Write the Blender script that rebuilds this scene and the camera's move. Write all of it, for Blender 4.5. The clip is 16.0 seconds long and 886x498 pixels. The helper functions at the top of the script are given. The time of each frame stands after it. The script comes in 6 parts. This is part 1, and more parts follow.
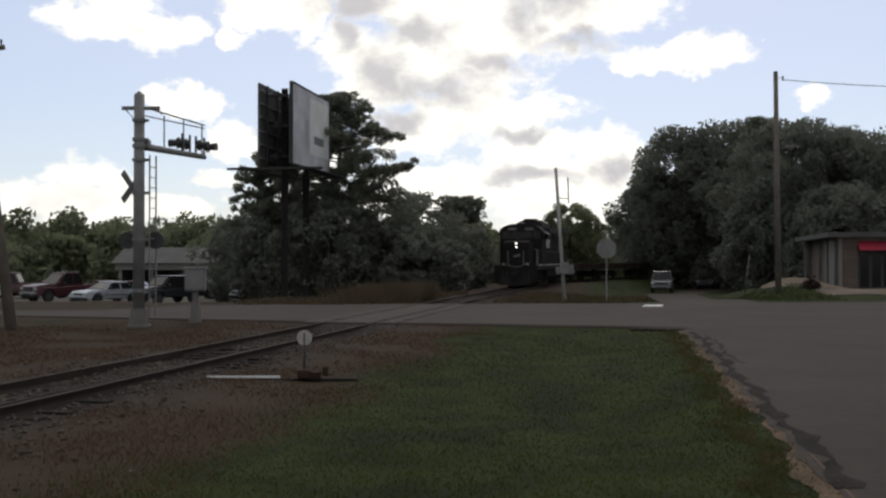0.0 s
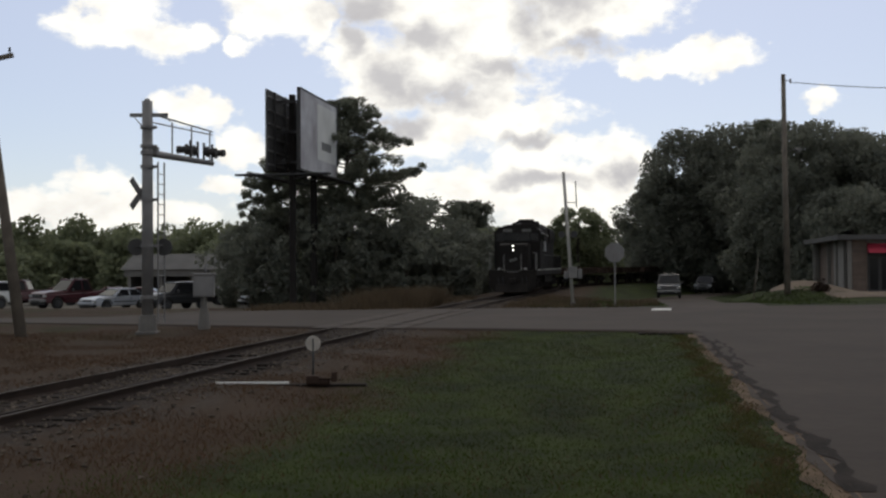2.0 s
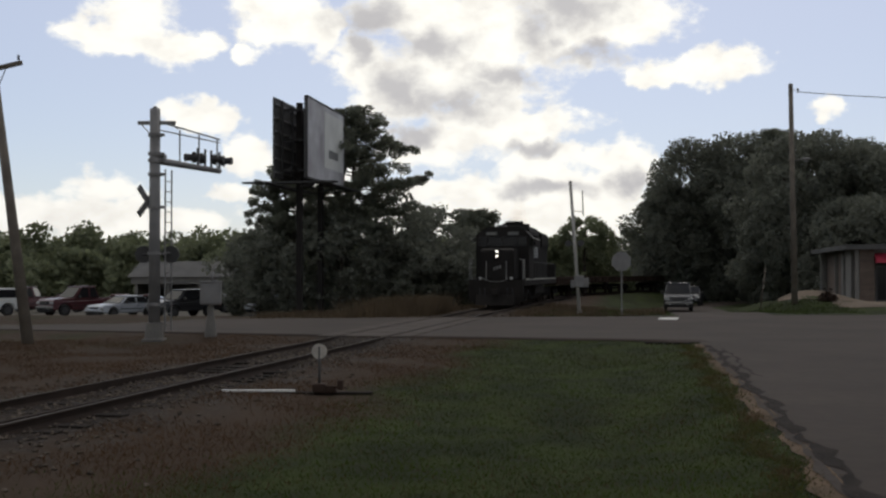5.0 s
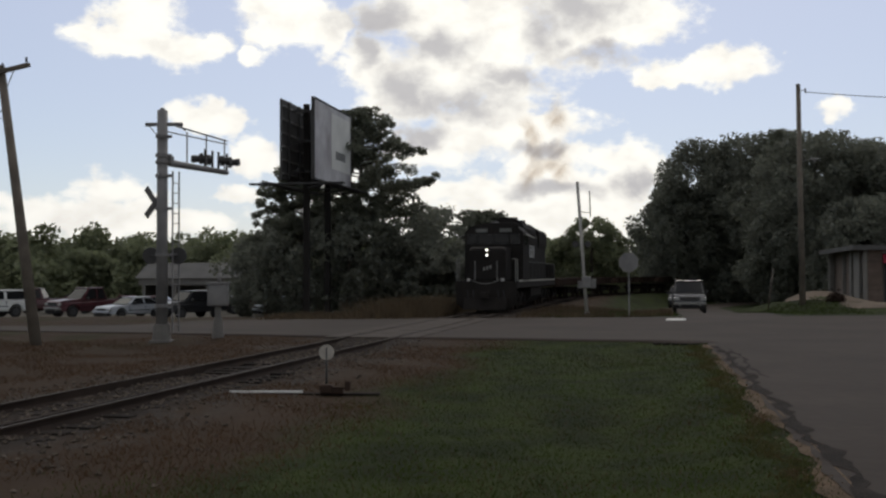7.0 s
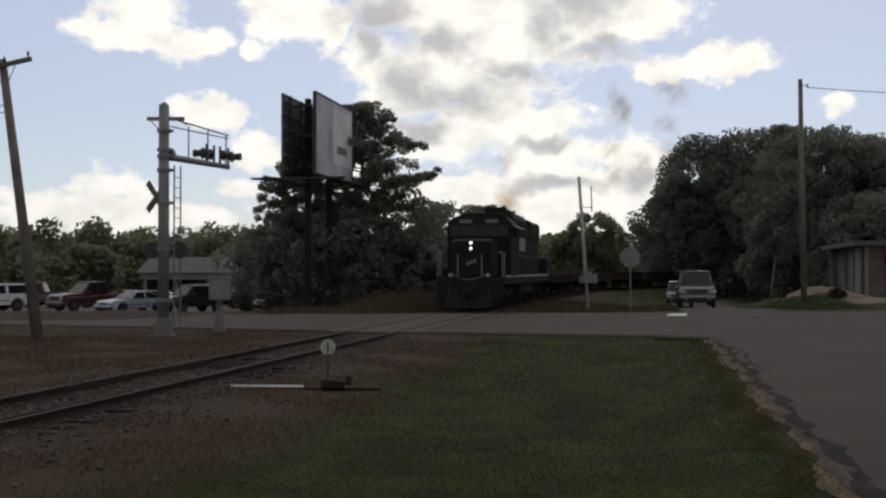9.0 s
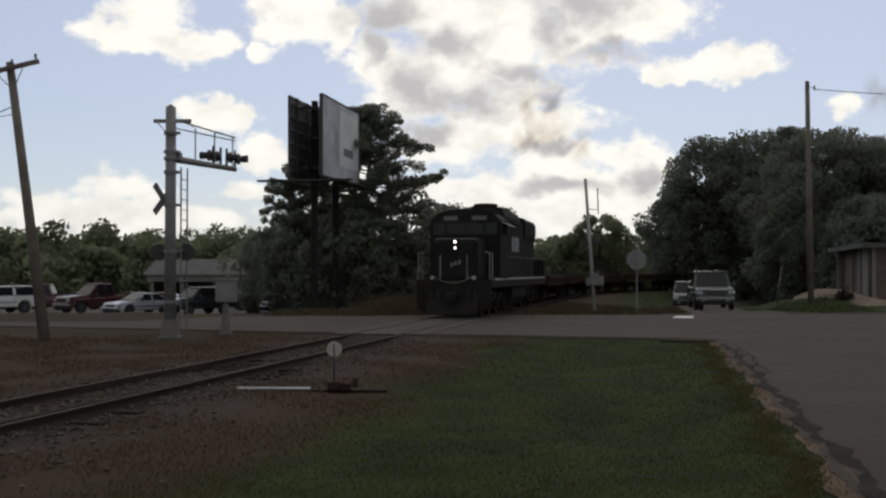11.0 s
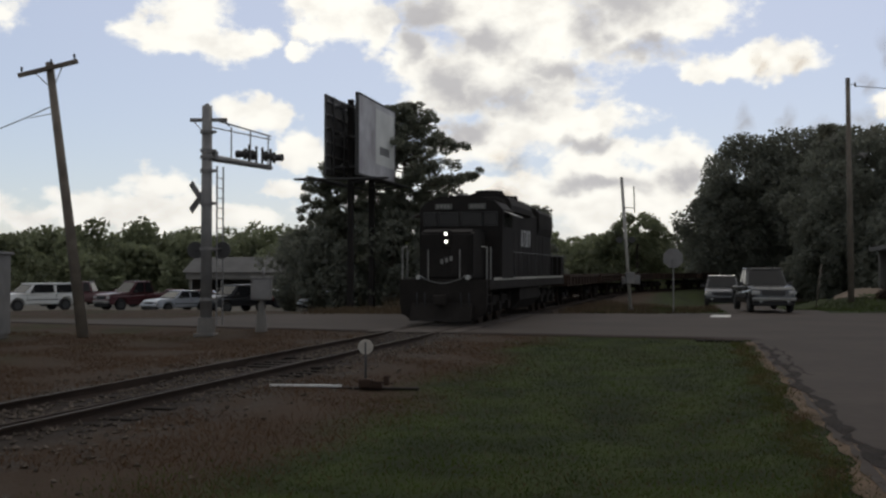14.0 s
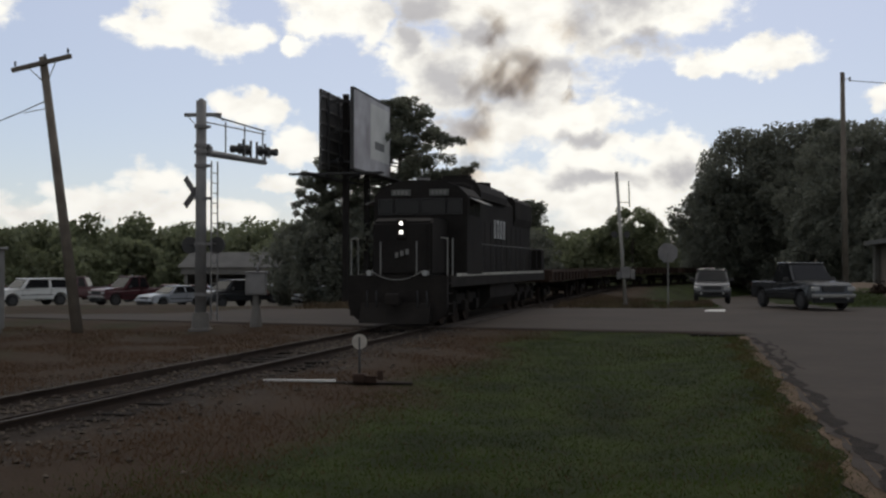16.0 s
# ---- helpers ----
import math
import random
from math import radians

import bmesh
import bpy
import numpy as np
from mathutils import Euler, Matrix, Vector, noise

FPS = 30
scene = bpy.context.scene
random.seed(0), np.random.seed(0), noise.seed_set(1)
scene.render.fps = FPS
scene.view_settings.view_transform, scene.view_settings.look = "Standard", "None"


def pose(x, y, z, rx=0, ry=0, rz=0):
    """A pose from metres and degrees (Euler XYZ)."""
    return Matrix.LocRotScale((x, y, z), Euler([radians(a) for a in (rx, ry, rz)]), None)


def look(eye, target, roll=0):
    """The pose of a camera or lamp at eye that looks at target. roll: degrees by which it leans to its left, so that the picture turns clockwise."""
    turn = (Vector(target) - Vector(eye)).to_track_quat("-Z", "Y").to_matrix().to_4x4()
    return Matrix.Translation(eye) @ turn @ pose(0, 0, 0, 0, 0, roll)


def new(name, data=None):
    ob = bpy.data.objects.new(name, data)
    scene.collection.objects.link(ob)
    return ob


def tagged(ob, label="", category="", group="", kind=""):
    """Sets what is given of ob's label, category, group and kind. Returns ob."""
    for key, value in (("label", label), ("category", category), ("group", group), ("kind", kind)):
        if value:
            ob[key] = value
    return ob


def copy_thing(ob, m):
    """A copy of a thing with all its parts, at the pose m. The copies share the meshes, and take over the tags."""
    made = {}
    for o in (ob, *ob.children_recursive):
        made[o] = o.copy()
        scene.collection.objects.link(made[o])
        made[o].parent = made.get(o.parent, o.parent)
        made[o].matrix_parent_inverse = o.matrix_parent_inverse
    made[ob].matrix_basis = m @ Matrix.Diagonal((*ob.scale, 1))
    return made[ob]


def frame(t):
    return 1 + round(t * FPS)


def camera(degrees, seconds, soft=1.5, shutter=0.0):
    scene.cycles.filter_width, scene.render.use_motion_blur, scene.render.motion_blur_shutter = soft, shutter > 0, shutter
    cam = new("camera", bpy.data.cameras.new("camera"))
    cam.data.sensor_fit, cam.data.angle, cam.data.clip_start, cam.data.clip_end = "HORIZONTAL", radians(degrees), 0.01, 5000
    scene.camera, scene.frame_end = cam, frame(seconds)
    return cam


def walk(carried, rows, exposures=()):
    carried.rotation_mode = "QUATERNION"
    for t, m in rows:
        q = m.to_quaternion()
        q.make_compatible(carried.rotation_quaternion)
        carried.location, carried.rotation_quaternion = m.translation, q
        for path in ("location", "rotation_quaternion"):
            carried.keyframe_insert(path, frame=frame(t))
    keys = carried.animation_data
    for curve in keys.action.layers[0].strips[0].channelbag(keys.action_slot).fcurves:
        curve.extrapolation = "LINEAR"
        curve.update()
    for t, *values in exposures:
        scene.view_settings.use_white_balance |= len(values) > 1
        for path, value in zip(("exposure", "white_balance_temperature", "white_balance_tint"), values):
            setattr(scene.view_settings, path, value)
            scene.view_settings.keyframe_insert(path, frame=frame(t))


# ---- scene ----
cam = camera(44.2, 16.0, soft=2.4)
EYE = (0.0, 0.0, 1.85)
PATH = [
    (0.0, 0.0, 0.0, 0.62, 0.0), (0.5, 0.0, -0.012, 0.902, 0.14), (1.0, 0.0, -0.056, 1.079, 0.201), (1.5, 0.0, 0.199, 0.929, 0.262),
    (2.0, 0.0, 0.426, 0.877, 0.323), (2.5, 0.0, 0.461, 1.213, 0.361), (3.0, 0.0, 0.507, 1.342, 0.535), (3.5, 0.0, 0.604, 1.361, 0.259),
    (4.0, 0.0, 0.717, 1.379, 0.154), (6.5, 0.0, 0.906, 1.211, 0.081), (7.0, 0.0, 1.139, 1.374, 0.183), (7.5, 0.0, 1.078, 1.498, 0.147),
    (8.0, 0.0, 1.089, 1.631, 0.216), (8.5, 0.0, 1.169, 1.507, 0.136), (9.0, 0.0, 1.211, 1.104, 0.078), (11.5, 0.0, 1.808, 1.321, 0.091),
    (12.0, 0.0, 2.404, 1.95, 0.283), (12.5, 0.008, 2.579, 1.068, -0.312), (13.0, 0.05, 3.479, 1.801, -0.303), (13.5, 0.092, 2.956, 1.424, -0.29),
    (14.0, 0.107, 3.511, 1.124, -0.059), (14.5, 0.115, 3.044, 0.064, -0.301), (15.0, 0.123, 3.104, 0.293, -0.552), (15.5, 0.132, 3.242, 0.55, -0.377),
    (16.0, 0.14, 3.287, 0.85, -0.003),
]
EXPOSURES = [(0.0, 0.0), (1.5, -0.08), (3.5, -0.16), (7.0, -0.2), (12.5, -0.26), (16.0, -0.24)]
walk(cam, [(t, pose(x, EYE[1], EYE[2], 90 + p, r, y)) for t, x, y, p, r in PATH], EXPOSURES)

# ---------------------------------------------------------------- sky and sun
SUN_EL, SUN_AZ = 46.0, 6.0     # degrees above the horizon, and to the right of straight ahead


def make_world():
    w = bpy.data.worlds.new("world")
    scene.world = w
    w.use_nodes = True
    nt = w.node_tree
    nt.nodes.clear()
    N, L = nt.nodes.new, nt.links.new

    def math_(op, a, b=None, c=None, clamp=False):
        n = N("ShaderNodeMath")
        n.operation, n.use_clamp = op, clamp
        for i, v in enumerate((a, b, c)):
            if v is None:
                continue
            if isinstance(v, (int, float)):
                n.inputs[i].default_value = v
            else:
                L(v, n.inputs[i])
        return n.outputs[0]

    def step_(v, lo, hi):
        n = N("ShaderNodeMapRange")
        n.interpolation_type = "SMOOTHSTEP"
        L(v, n.inputs["Value"])
        n.inputs["From Min"].default_value, n.inputs["From Max"].default_value = lo, hi
        return n.outputs["Result"]

    def mix_(fac, a, b):
        n = N("ShaderNodeMix")
        n.data_type = "RGBA"
        L(fac, n.inputs["Factor"])
        for s, v in (("A", a), ("B", b)):
            sock = [i for i in n.inputs if i.name == s and i.type == "RGBA"][0]
            if isinstance(v, tuple):
                sock.default_value = (*v, 1)
            else:
                L(v, sock)
        return [o for o in n.outputs if o.type == "RGBA"][0]

    tc = N("ShaderNodeTexCoord")
    sep = N("ShaderNodeSeparateXYZ")
    L(tc.outputs["Generated"], sep.inputs[0])
    x, y, z = sep.outputs
    az = math_("ARCTAN2", x, y)
    el = math_("ARCSINE", z)
    comb = N("ShaderNodeCombineXYZ")
    L(az, comb.inputs[0]), L(el, comb.inputs[1])

    def noise_(scale, detail, rough, off=0.0):
        mp = N("ShaderNodeMapping")
        mp.inputs["Location"].default_value = (off, off * 0.7, off)
        mp.inputs["Scale"].default_value = (1.0, 1.5, 1.0)
        L(comb.outputs[0], mp.inputs[0])
        n = N("ShaderNodeTexNoise")
        n.inputs["Scale"].default_value, n.inputs["Detail"].default_value, n.inputs["Roughness"].default_value = scale, detail, rough
        L(mp.outputs[0], n.inputs["Vector"])
        return n.outputs[0]

    wn = N("ShaderNodeTexNoise")
    wn.inputs["Scale"].default_value, wn.inputs["Detail"].default_value = 34, 6
    L(comb.outputs[0], wn.inputs["Vector"])
    wv = N("ShaderNodeVectorMath")
    wv.operation = "SUBTRACT"
    L(wn.outputs["Color"], wv.inputs[0])
    wv.inputs[1].default_value = (0.5, 0.5, 0.5)
    wo = N("ShaderNodeVectorMath")
    wo.operation = "MULTIPLY_ADD"
    L(wv.outputs[0], wo.inputs[0])
    wo.inputs[1].default_value = (0.055, 0.035, 0)
    L(comb.outputs[0], wo.inputs[2])
    warp = math_("SUBTRACT", noise_(22, 9, 0.62), 0.5)
    warp2 = math_("SUBTRACT", noise_(9, 6, 0.6, 3.1), 0.5)

    # cumulus clouds: azimuth, elevation, half width, half height in degrees
    def field(blobs, k1, k2):
        best = None
        for a, e, ra, re in blobs:
            v = N("ShaderNodeVectorMath")
            v.operation = "SUBTRACT"
            L(wo.outputs[0], v.inputs[0])
            v.inputs[1].default_value = (radians(a), radians(e), 0)
            m = N("ShaderNodeVectorMath")
            m.operation = "MULTIPLY"
            L(v.outputs[0], m.inputs[0])
            m.inputs[1].default_value = (1 / radians(ra), 1 / radians(re), 0)
            ln = N("ShaderNodeVectorMath")
            ln.operation = "LENGTH"
            L(m.outputs[0], ln.inputs[0])
            d = math_("SUBTRACT", 1.0, ln.outputs["Value"])
            best = d if best is None else math_("MAXIMUM", best, d)
        best = math_("MULTIPLY_ADD", warp, k1, best)
        return math_("MULTIPLY_ADD", warp2, k2, best)

    cloud = field(CLOUDS_WEST + CLOUDS_EAST, 2.3, 0.9)
    grey = field(GREYS, 1.8, 1.2)
    # open sky elsewhere carries the same broken cloud
    wide = noise_(2.6, 8, 0.6, 7.7)
    behind = step_(math_("ABSOLUTE", az), radians(27), radians(40))
    above = step_(el, radians(17), radians(28))
    out = math_("MAXIMUM", behind, above)
    wide_mask = math_("MULTIPLY", step_(wide, 0.43, 0.55), out)
    mask = math_("MAXIMUM", step_(cloud, -0.22, 0.38), wide_mask)
    greym = math_("MULTIPLY", step_(grey, -0.55, 0.85), 0.74)

    sky = N("ShaderNodeTexSky")
    sky.sky_type, sky.sun_disc = "NISHITA", False
    sky.sun_elevation, sky.sun_rotation = radians(SUN_EL), radians(SUN_AZ)
    sky.air_density, sky.dust_density, sky.ozone_density = 1.0, 0.5, 2.5
    base = N("ShaderNodeVectorMath")
    base.operation = "SCALE"
    L(sky.outputs[0], base.inputs[0])
    base.inputs["Scale"].default_value = SKY_GAIN

    # clouds are brightest towards the sun
    sund = Vector((math.sin(radians(SUN_AZ)) * math.cos(radians(SUN_EL)), math.cos(radians(SUN_AZ)) * math.cos(radians(SUN_EL)), math.sin(radians(SUN_EL))))
    dot = N("ShaderNodeVectorMath")
    dot.operation = "DOT_PRODUCT"
    L(tc.outputs["Generated"], dot.inputs[0])
    dot.inputs[1].default_value = sund
    near = step_(dot.outputs["Value"], 0.25, 0.9)
    lit = mix_(near, (0.86, 0.85, 0.84), (1.28, 1.25, 1.15))
    dull = mix_(near, (0.40, 0.40, 0.42), (0.44, 0.43, 0.47))
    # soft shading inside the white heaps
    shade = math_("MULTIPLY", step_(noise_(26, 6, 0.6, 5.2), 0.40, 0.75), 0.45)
    lit = mix_(shade, lit, mix_(near, (0.55, 0.55, 0.57), (0.80, 0.75, 0.70)))
    cl = mix_(greym, lit, dull)
    # thin bright haze round the sun
    hazy = mix_(math_("MULTIPLY", near, 0.58), base.outputs[0], (0.82, 0.83, 0.98))
    col = mix_(mask, hazy, cl)
    bg = N("ShaderNodeBackground")
    L(col, bg.inputs[0])
    bg.inputs[1].default_value = 1.0
    o = N("ShaderNodeOutputWorld")
    L(bg.outputs[0], o.inputs[0])

    s = new("sun", bpy.data.lights.new("sun", "SUN"))
    s.data.energy, s.data.angle, s.data.color = 0.5, radians(12), (1.0, 0.93, 0.82)
    s.matrix_world = look(sund * 50, (0, 0, 0))


SKY_GAIN = 0.098
CLOUDS_WEST = [(-16.5, 13.0, 2.2, 1.48), (-18.8, 12.1, 1.9, 0.83), (-16.2, 11.6, 3.7, 0.95), (-13.6, 11.6, 1.7, 0.65), (-9.0, 13.3, 2.6, 1.72), (-10.5, 12.3, 1.2, 0.77), (-7.1, 13.0, 1.3, 1.63), (-11.0, 11.3, 0.7, 0.53), (-14.1, 8.4, 1.4, 0.83), (-12.4, 7.9, 1.2, 0.74), (-11.0, 6.1, 1.5, 1.01), (-12.0, 4.2, 1.5, 0.53), (-18.2, 4.2, 2.0, 1.01), (-19.4, 2.9, 4.7, 1.13), (-22.1, 2.6, 2.4, 0.71), (-14.7, 2.6, 3.4, 0.83), (-23.7, 2.5, 2.1, 0.77), (-16.4, 3.5, 1.6, 0.83), (-7.3, 4.7, 2.4, 1.34), (-28.6, 3.2, 4.2, 1.48), (-28.0, 12.7, 3.6, 1.34)]
CLOUDS_EAST = [(-2.5, 13.6, 3.7, 1.93), (2.4, 12.5, 6.1, 2.82), (8.3, 13.1, 3.6, 1.66), (5.8, 13.9, 4.2, 1.78), (-0.6, 10.1, 5.2, 2.23), (-3.7, 9.6, 2.3, 2.08), (-4.9, 11.0, 1.4, 1.78), (1.8, 7.8, 4.3, 1.84), (4.5, 7.7, 2.5, 1.25), (-1.2, 7.0, 2.8, 1.31), (5.8, 6.1, 3.7, 1.01), (8.2, 5.8, 2.0, 0.77), (4.8, 5.1, 3.0, 1.25), (8.9, 4.8, 2.0, 1.25), (2.8, 3.9, 4.9, 1.37), (5.8, 3.3, 4.2, 2.08), (-0.6, 4.5, 2.1, 0.77), (12.8, 10.4, 3.7, 0.80), (14.0, 11.0, 1.8, 0.65), (10.0, 10.1, 1.5, 0.53), (18.9, 8.1, 1.1, 0.59), (-3.1, 3.0, 4.5, 1.48), (26.6, 12.7, 3.6, 1.19), (28.4, 4.7, 4.5, 1.48)]
GREYS = [(-4.6, 13.2, 2.0, 1.07), (-1.5, 11.9, 2.2, 0.89), (-0.3, 9.0, 2.7, 1.07), (-3.1, 9.6, 1.5, 1.25), (-2.4, 7.4, 1.5, 0.77), (5.8, 13.8, 2.8, 1.25), (6.8, 11.2, 2.2, 0.59), (4.2, 12.7, 1.5, 1.48), (4.2, 6.7, 1.8, 0.39), (9.1, 4.7, 1.2, 0.59), (4.6, 4.5, 2.2, 0.42), (2.8, 10.3, 1.8, 0.59), (-4.9, 11.8, 0.9, 1.19)]
make_world()


# ---------------------------------------------------------------- materials
def mat(name, col, rough=0.7, metal=0.0, scale=3.0, var=0.25, fine=0.0, bump=0.0, island=0.0, col2=None, spec=0.4, emit=None, strength=0.0):
    """A surface with a broad mottling, a fine grain and some relief."""
    m = bpy.data.materials.new(name)
    m.use_nodes = True
    nt = m.node_tree
    b = nt.nodes["Principled BSDF"]
    N, L = nt.nodes.new, nt.links.new
    b.inputs["Roughness"].default_value, b.inputs["Metallic"].default_value = rough, metal
    b.inputs["Specular IOR Level"].default_value = spec
    tc = N("ShaderNodeTexCoord")
    n1 = N("ShaderNodeTexNoise")
    n1.inputs["Scale"].default_value, n1.inputs["Detail"].default_value = scale, 6
    L(tc.outputs["Object"], n1.inputs["Vector"])
    n2 = N("ShaderNodeTexNoise")
    n2.inputs["Scale"].default_value, n2.inputs["Detail"].default_value = scale * 14, 4
    L(tc.outputs["Object"], n2.inputs["Vector"])
    ramp = N("ShaderNodeMapRange")
    ramp.inputs["From Min"].default_value, ramp.inputs["From Max"].default_value = 0.32, 0.68
    L(n1.outputs[0], ramp.inputs["Value"])
    mix = N("ShaderNodeMix")
    mix.data_type = "RGBA"
    a_in, b_in = [i for i in mix.inputs if i.type == "RGBA"]
    c2 = col2 or tuple(c * (1 - var) for c in col)
    a_in.default_value, b_in.default_value = (*col, 1), (*c2, 1)
    L(ramp.outputs[0], mix.inputs["Factor"])
    out = [o for o in mix.outputs if o.type == "RGBA"][0]
    if fine or island:
        hs = N("ShaderNodeHueSaturation")
        L(out, hs.inputs["Color"])
        add = N("ShaderNodeMath")
        add.operation = "MULTIPLY_ADD"
        L(n2.outputs[0], add.inputs[0])
        add.inputs[1].default_value, add.inputs[2].default_value = fine * 2, 1 - fine
        val = add.outputs[0]
        if island:
            g = N("ShaderNodeNewGeometry")
            ad2 = N("ShaderNodeMath")
            ad2.operation = "MULTIPLY_ADD"
            L(g.outputs["Random Per Island"], ad2.inputs[0])
            ad2.inputs[1].default_value = island
            L(val, ad2.inputs[2])
            val = ad2.outputs[0]
        L(val, hs.inputs["Value"])
        out = hs.outputs[0]
    L(out, b.inputs["Base Color"])
    if bump:
        bp = N("ShaderNodeBump")
        bp.inputs["Strength"].default_value, bp.inputs["Distance"].default_value = bump, 0.02
        L(n2.outputs[0], bp.inputs["Height"])
        L(bp.outputs[0], b.inputs["Normal"])
    if emit:
        b.inputs["Emission Color"].default_value, b.inputs["Emission Strength"].default_value = (*emit, 1), strength
    return m


def leafy(name, col, scale, var=0.4, island=0.3, thin=0.5, col2=None, gloss=(0.85, 0.1)):
    """Thin leaves or blades: half of the light passes through them."""
    m = mat(name, col, gloss[0], scale=scale, var=var, island=island, fine=0.08, spec=gloss[1], col2=col2)
    nt = m.node_tree
    b = nt.nodes["Principled BSDF"]
    tr, mx = nt.nodes.new("ShaderNodeBsdfTranslucent"), nt.nodes.new("ShaderNodeMixShader")
    nt.links.new(b.inputs["Base Color"].links[0].from_socket, tr.inputs[0])
    mx.inputs[0].default_value = thin
    nt.links.new(b.outputs[0], mx.inputs[1])
    nt.links.new(tr.outputs[0], mx.inputs[2])
    nt.links.new(mx.outputs[0], nt.nodes["Material Output"].inputs[0])
    return m


def ground_material():
    """Grass, dry brown verge, gravel by the track and bare dirt, by place."""
    m = bpy.data.materials.new("ground_cover")
    m.use_nodes = True
    nt = m.node_tree
    b = nt.nodes["Principled BSDF"]
    N, L = nt.nodes.new, nt.links.new
    b.inputs["Roughness"].default_value, b.inputs["Specular IOR Level"].default_value = 0.95, 0.1
    geo = N("ShaderNodeNewGeometry")
    sep = N("ShaderNodeSeparateXYZ")
    L(geo.outputs["Position"], sep.inputs[0])

    def noise_(s, d=5):
        n = N("ShaderNodeTexNoise")
        n.inputs["Scale"].default_value, n.inputs["Detail"].default_value = s, d
        L(geo.outputs["Position"], n.inputs["Vector"])
        return n.outputs[0]

    def math_(op, a, b_=0.0, c=None):
        n = N("ShaderNodeMath")
        n.operation = op
        for i, v in enumerate((a, b_, c)):
            if v is None:
                continue
            if isinstance(v, (int, float)):
                n.inputs[i].default_value = v
            else:
                L(v, n.inputs[i])
        return n.outputs[0]

    def step_(v, lo, hi):
        n = N("ShaderNodeMapRange")
        n.interpolation_type = "SMOOTHSTEP"
        L(v, n.inputs["Value"])
        n.inputs["From Min"].default_value, n.inputs["From Max"].default_value = lo, hi
        return n.outputs[0]

    def mix_(f, a, b_):
        n = N("ShaderNodeMix")
        n.data_type = "RGBA"
        L(f, n.inputs["Factor"])
        for s, v in zip([i for i in n.inputs if i.type == "RGBA"], (a, b_)):
            if isinstance(v, tuple):
                s.default_value = (*v, 1)
            else:
                L(v, s)
        return [o for o in n.outputs if o.type == "RGBA"][0]

    # distance from the centre of the track, to its right
    side = math_("SUBTRACT", math_("MULTIPLY_ADD", sep.outputs[1], -0.182, sep.outputs[0]), -8.75)
    n_big, n_mid, n_fine = noise_(0.35), noise_(1.7), noise_(22, 3)
    grass = mix_(step_(noise_(0.9, 4), 0.35, 0.68), (0.011, 0.0150, 0.0038), (0.024, 0.033, 0.0055))
    dry = mix_(n_mid, (0.024, 0.0150, 0.0085), (0.043, 0.0268, 0.0155))
    grav = mix_(step_(n_fine, 0.35, 0.7), (0.015, 0.012, 0.010), (0.060, 0.048, 0.039))
    wob = math_("MULTIPLY_ADD", math_("SUBTRACT", n_big, 0.5), 3.0, side)
    wob = math_("MULTIPLY_ADD", math_("SUBTRACT", n_mid, 0.5), 1.2, wob)
    c = mix_(step_(wob, 3.5, 4.9), dry, grass)
    left_green = math_("MULTIPLY", step_(math_("MULTIPLY", wob, -1.0), 4.0, 9.0), step_(n_big, 0.45, 0.65))
    c = mix_(math_("MULTIPLY", left_green, 0.5), c, grass)
    near = math_("SUBTRACT", 1.0, step_(math_("ABSOLUTE", side), 1.5, 3.0))
    gr = math_("MULTIPLY", near, step_(n_mid, 0.42, 0.6))
    c = mix_(gr, c, grav)
    bed = math_("SUBTRACT", 1.0, step_(math_("ABSOLUTE", math_("MULTIPLY_ADD", math_("SUBTRACT", n_mid, 0.5), 0.9, side)), 0.9, 1.6))
    c = mix_(math_("MULTIPLY", bed, 0.88), c, mix_(n_fine, (0.009, 0.007, 0.006), (0.030, 0.023, 0.018)))
    far = step_(sep.outputs[1], 60.0, 66.0)
    leftfar = step_(math_("MULTIPLY", sep.outputs[0], -1.0), 4.0, 16.0)
    c = mix_(math_("MULTIPLY", far, leftfar), c, mix_(n_mid, (0.06, 0.055, 0.045), (0.11, 0.10, 0.085)))
    hs = N("ShaderNodeHueSaturation")
    L(c, hs.inputs["Color"])
    L(math_("MULTIPLY_ADD", n_fine, 0.7, 0.65), hs.inputs["Value"])
    L(hs.outputs[0], b.inputs["Base Color"])
    bp = N("ShaderNodeBump")
    bp.inputs["Strength"].default_value, bp.inputs["Distance"].default_value = 0.6, 0.04
    L(n_fine, bp.inputs["Height"])
    L(bp.outputs[0], b.inputs["Normal"])
    return m


M_GROUND = ground_material()
M_ASPHALT = mat("asphalt", (0.043, 0.033, 0.0265), 0.85, spec=0.12, scale=0.30, var=0.32, fine=0.22, bump=0.2)
M_CONCRETE = mat("concrete", (0.15, 0.138, 0.125), 0.85, scale=0.8, var=0.35, fine=0.2, bump=0.3)
M_PAINTLINE = mat("road_paint", (0.55, 0.54, 0.50), 0.7, scale=2.0, var=0.4, fine=0.3)
M_RAIL = mat("rail_steel", (0.030, 0.020, 0.015), 0.9, 0.0, spec=0.15, scale=2.0, var=0.4)
M_RAILTOP = mat("worn_rail_head", (0.075, 0.065, 0.058), 0.7, 0.1, spec=0.2, scale=2.0, var=0.25)
M_TIE = mat("weathered_tie", (0.026, 0.021, 0.018), 0.95, spec=0.08, scale=3.0, var=0.45, fine=0.3, bump=0.5)
M_BALLAST = mat("ballast_stone", (0.085, 0.069, 0.056), 0.95, spec=0.08, scale=6.0, var=0.5, island=0.5, fine=0.1)
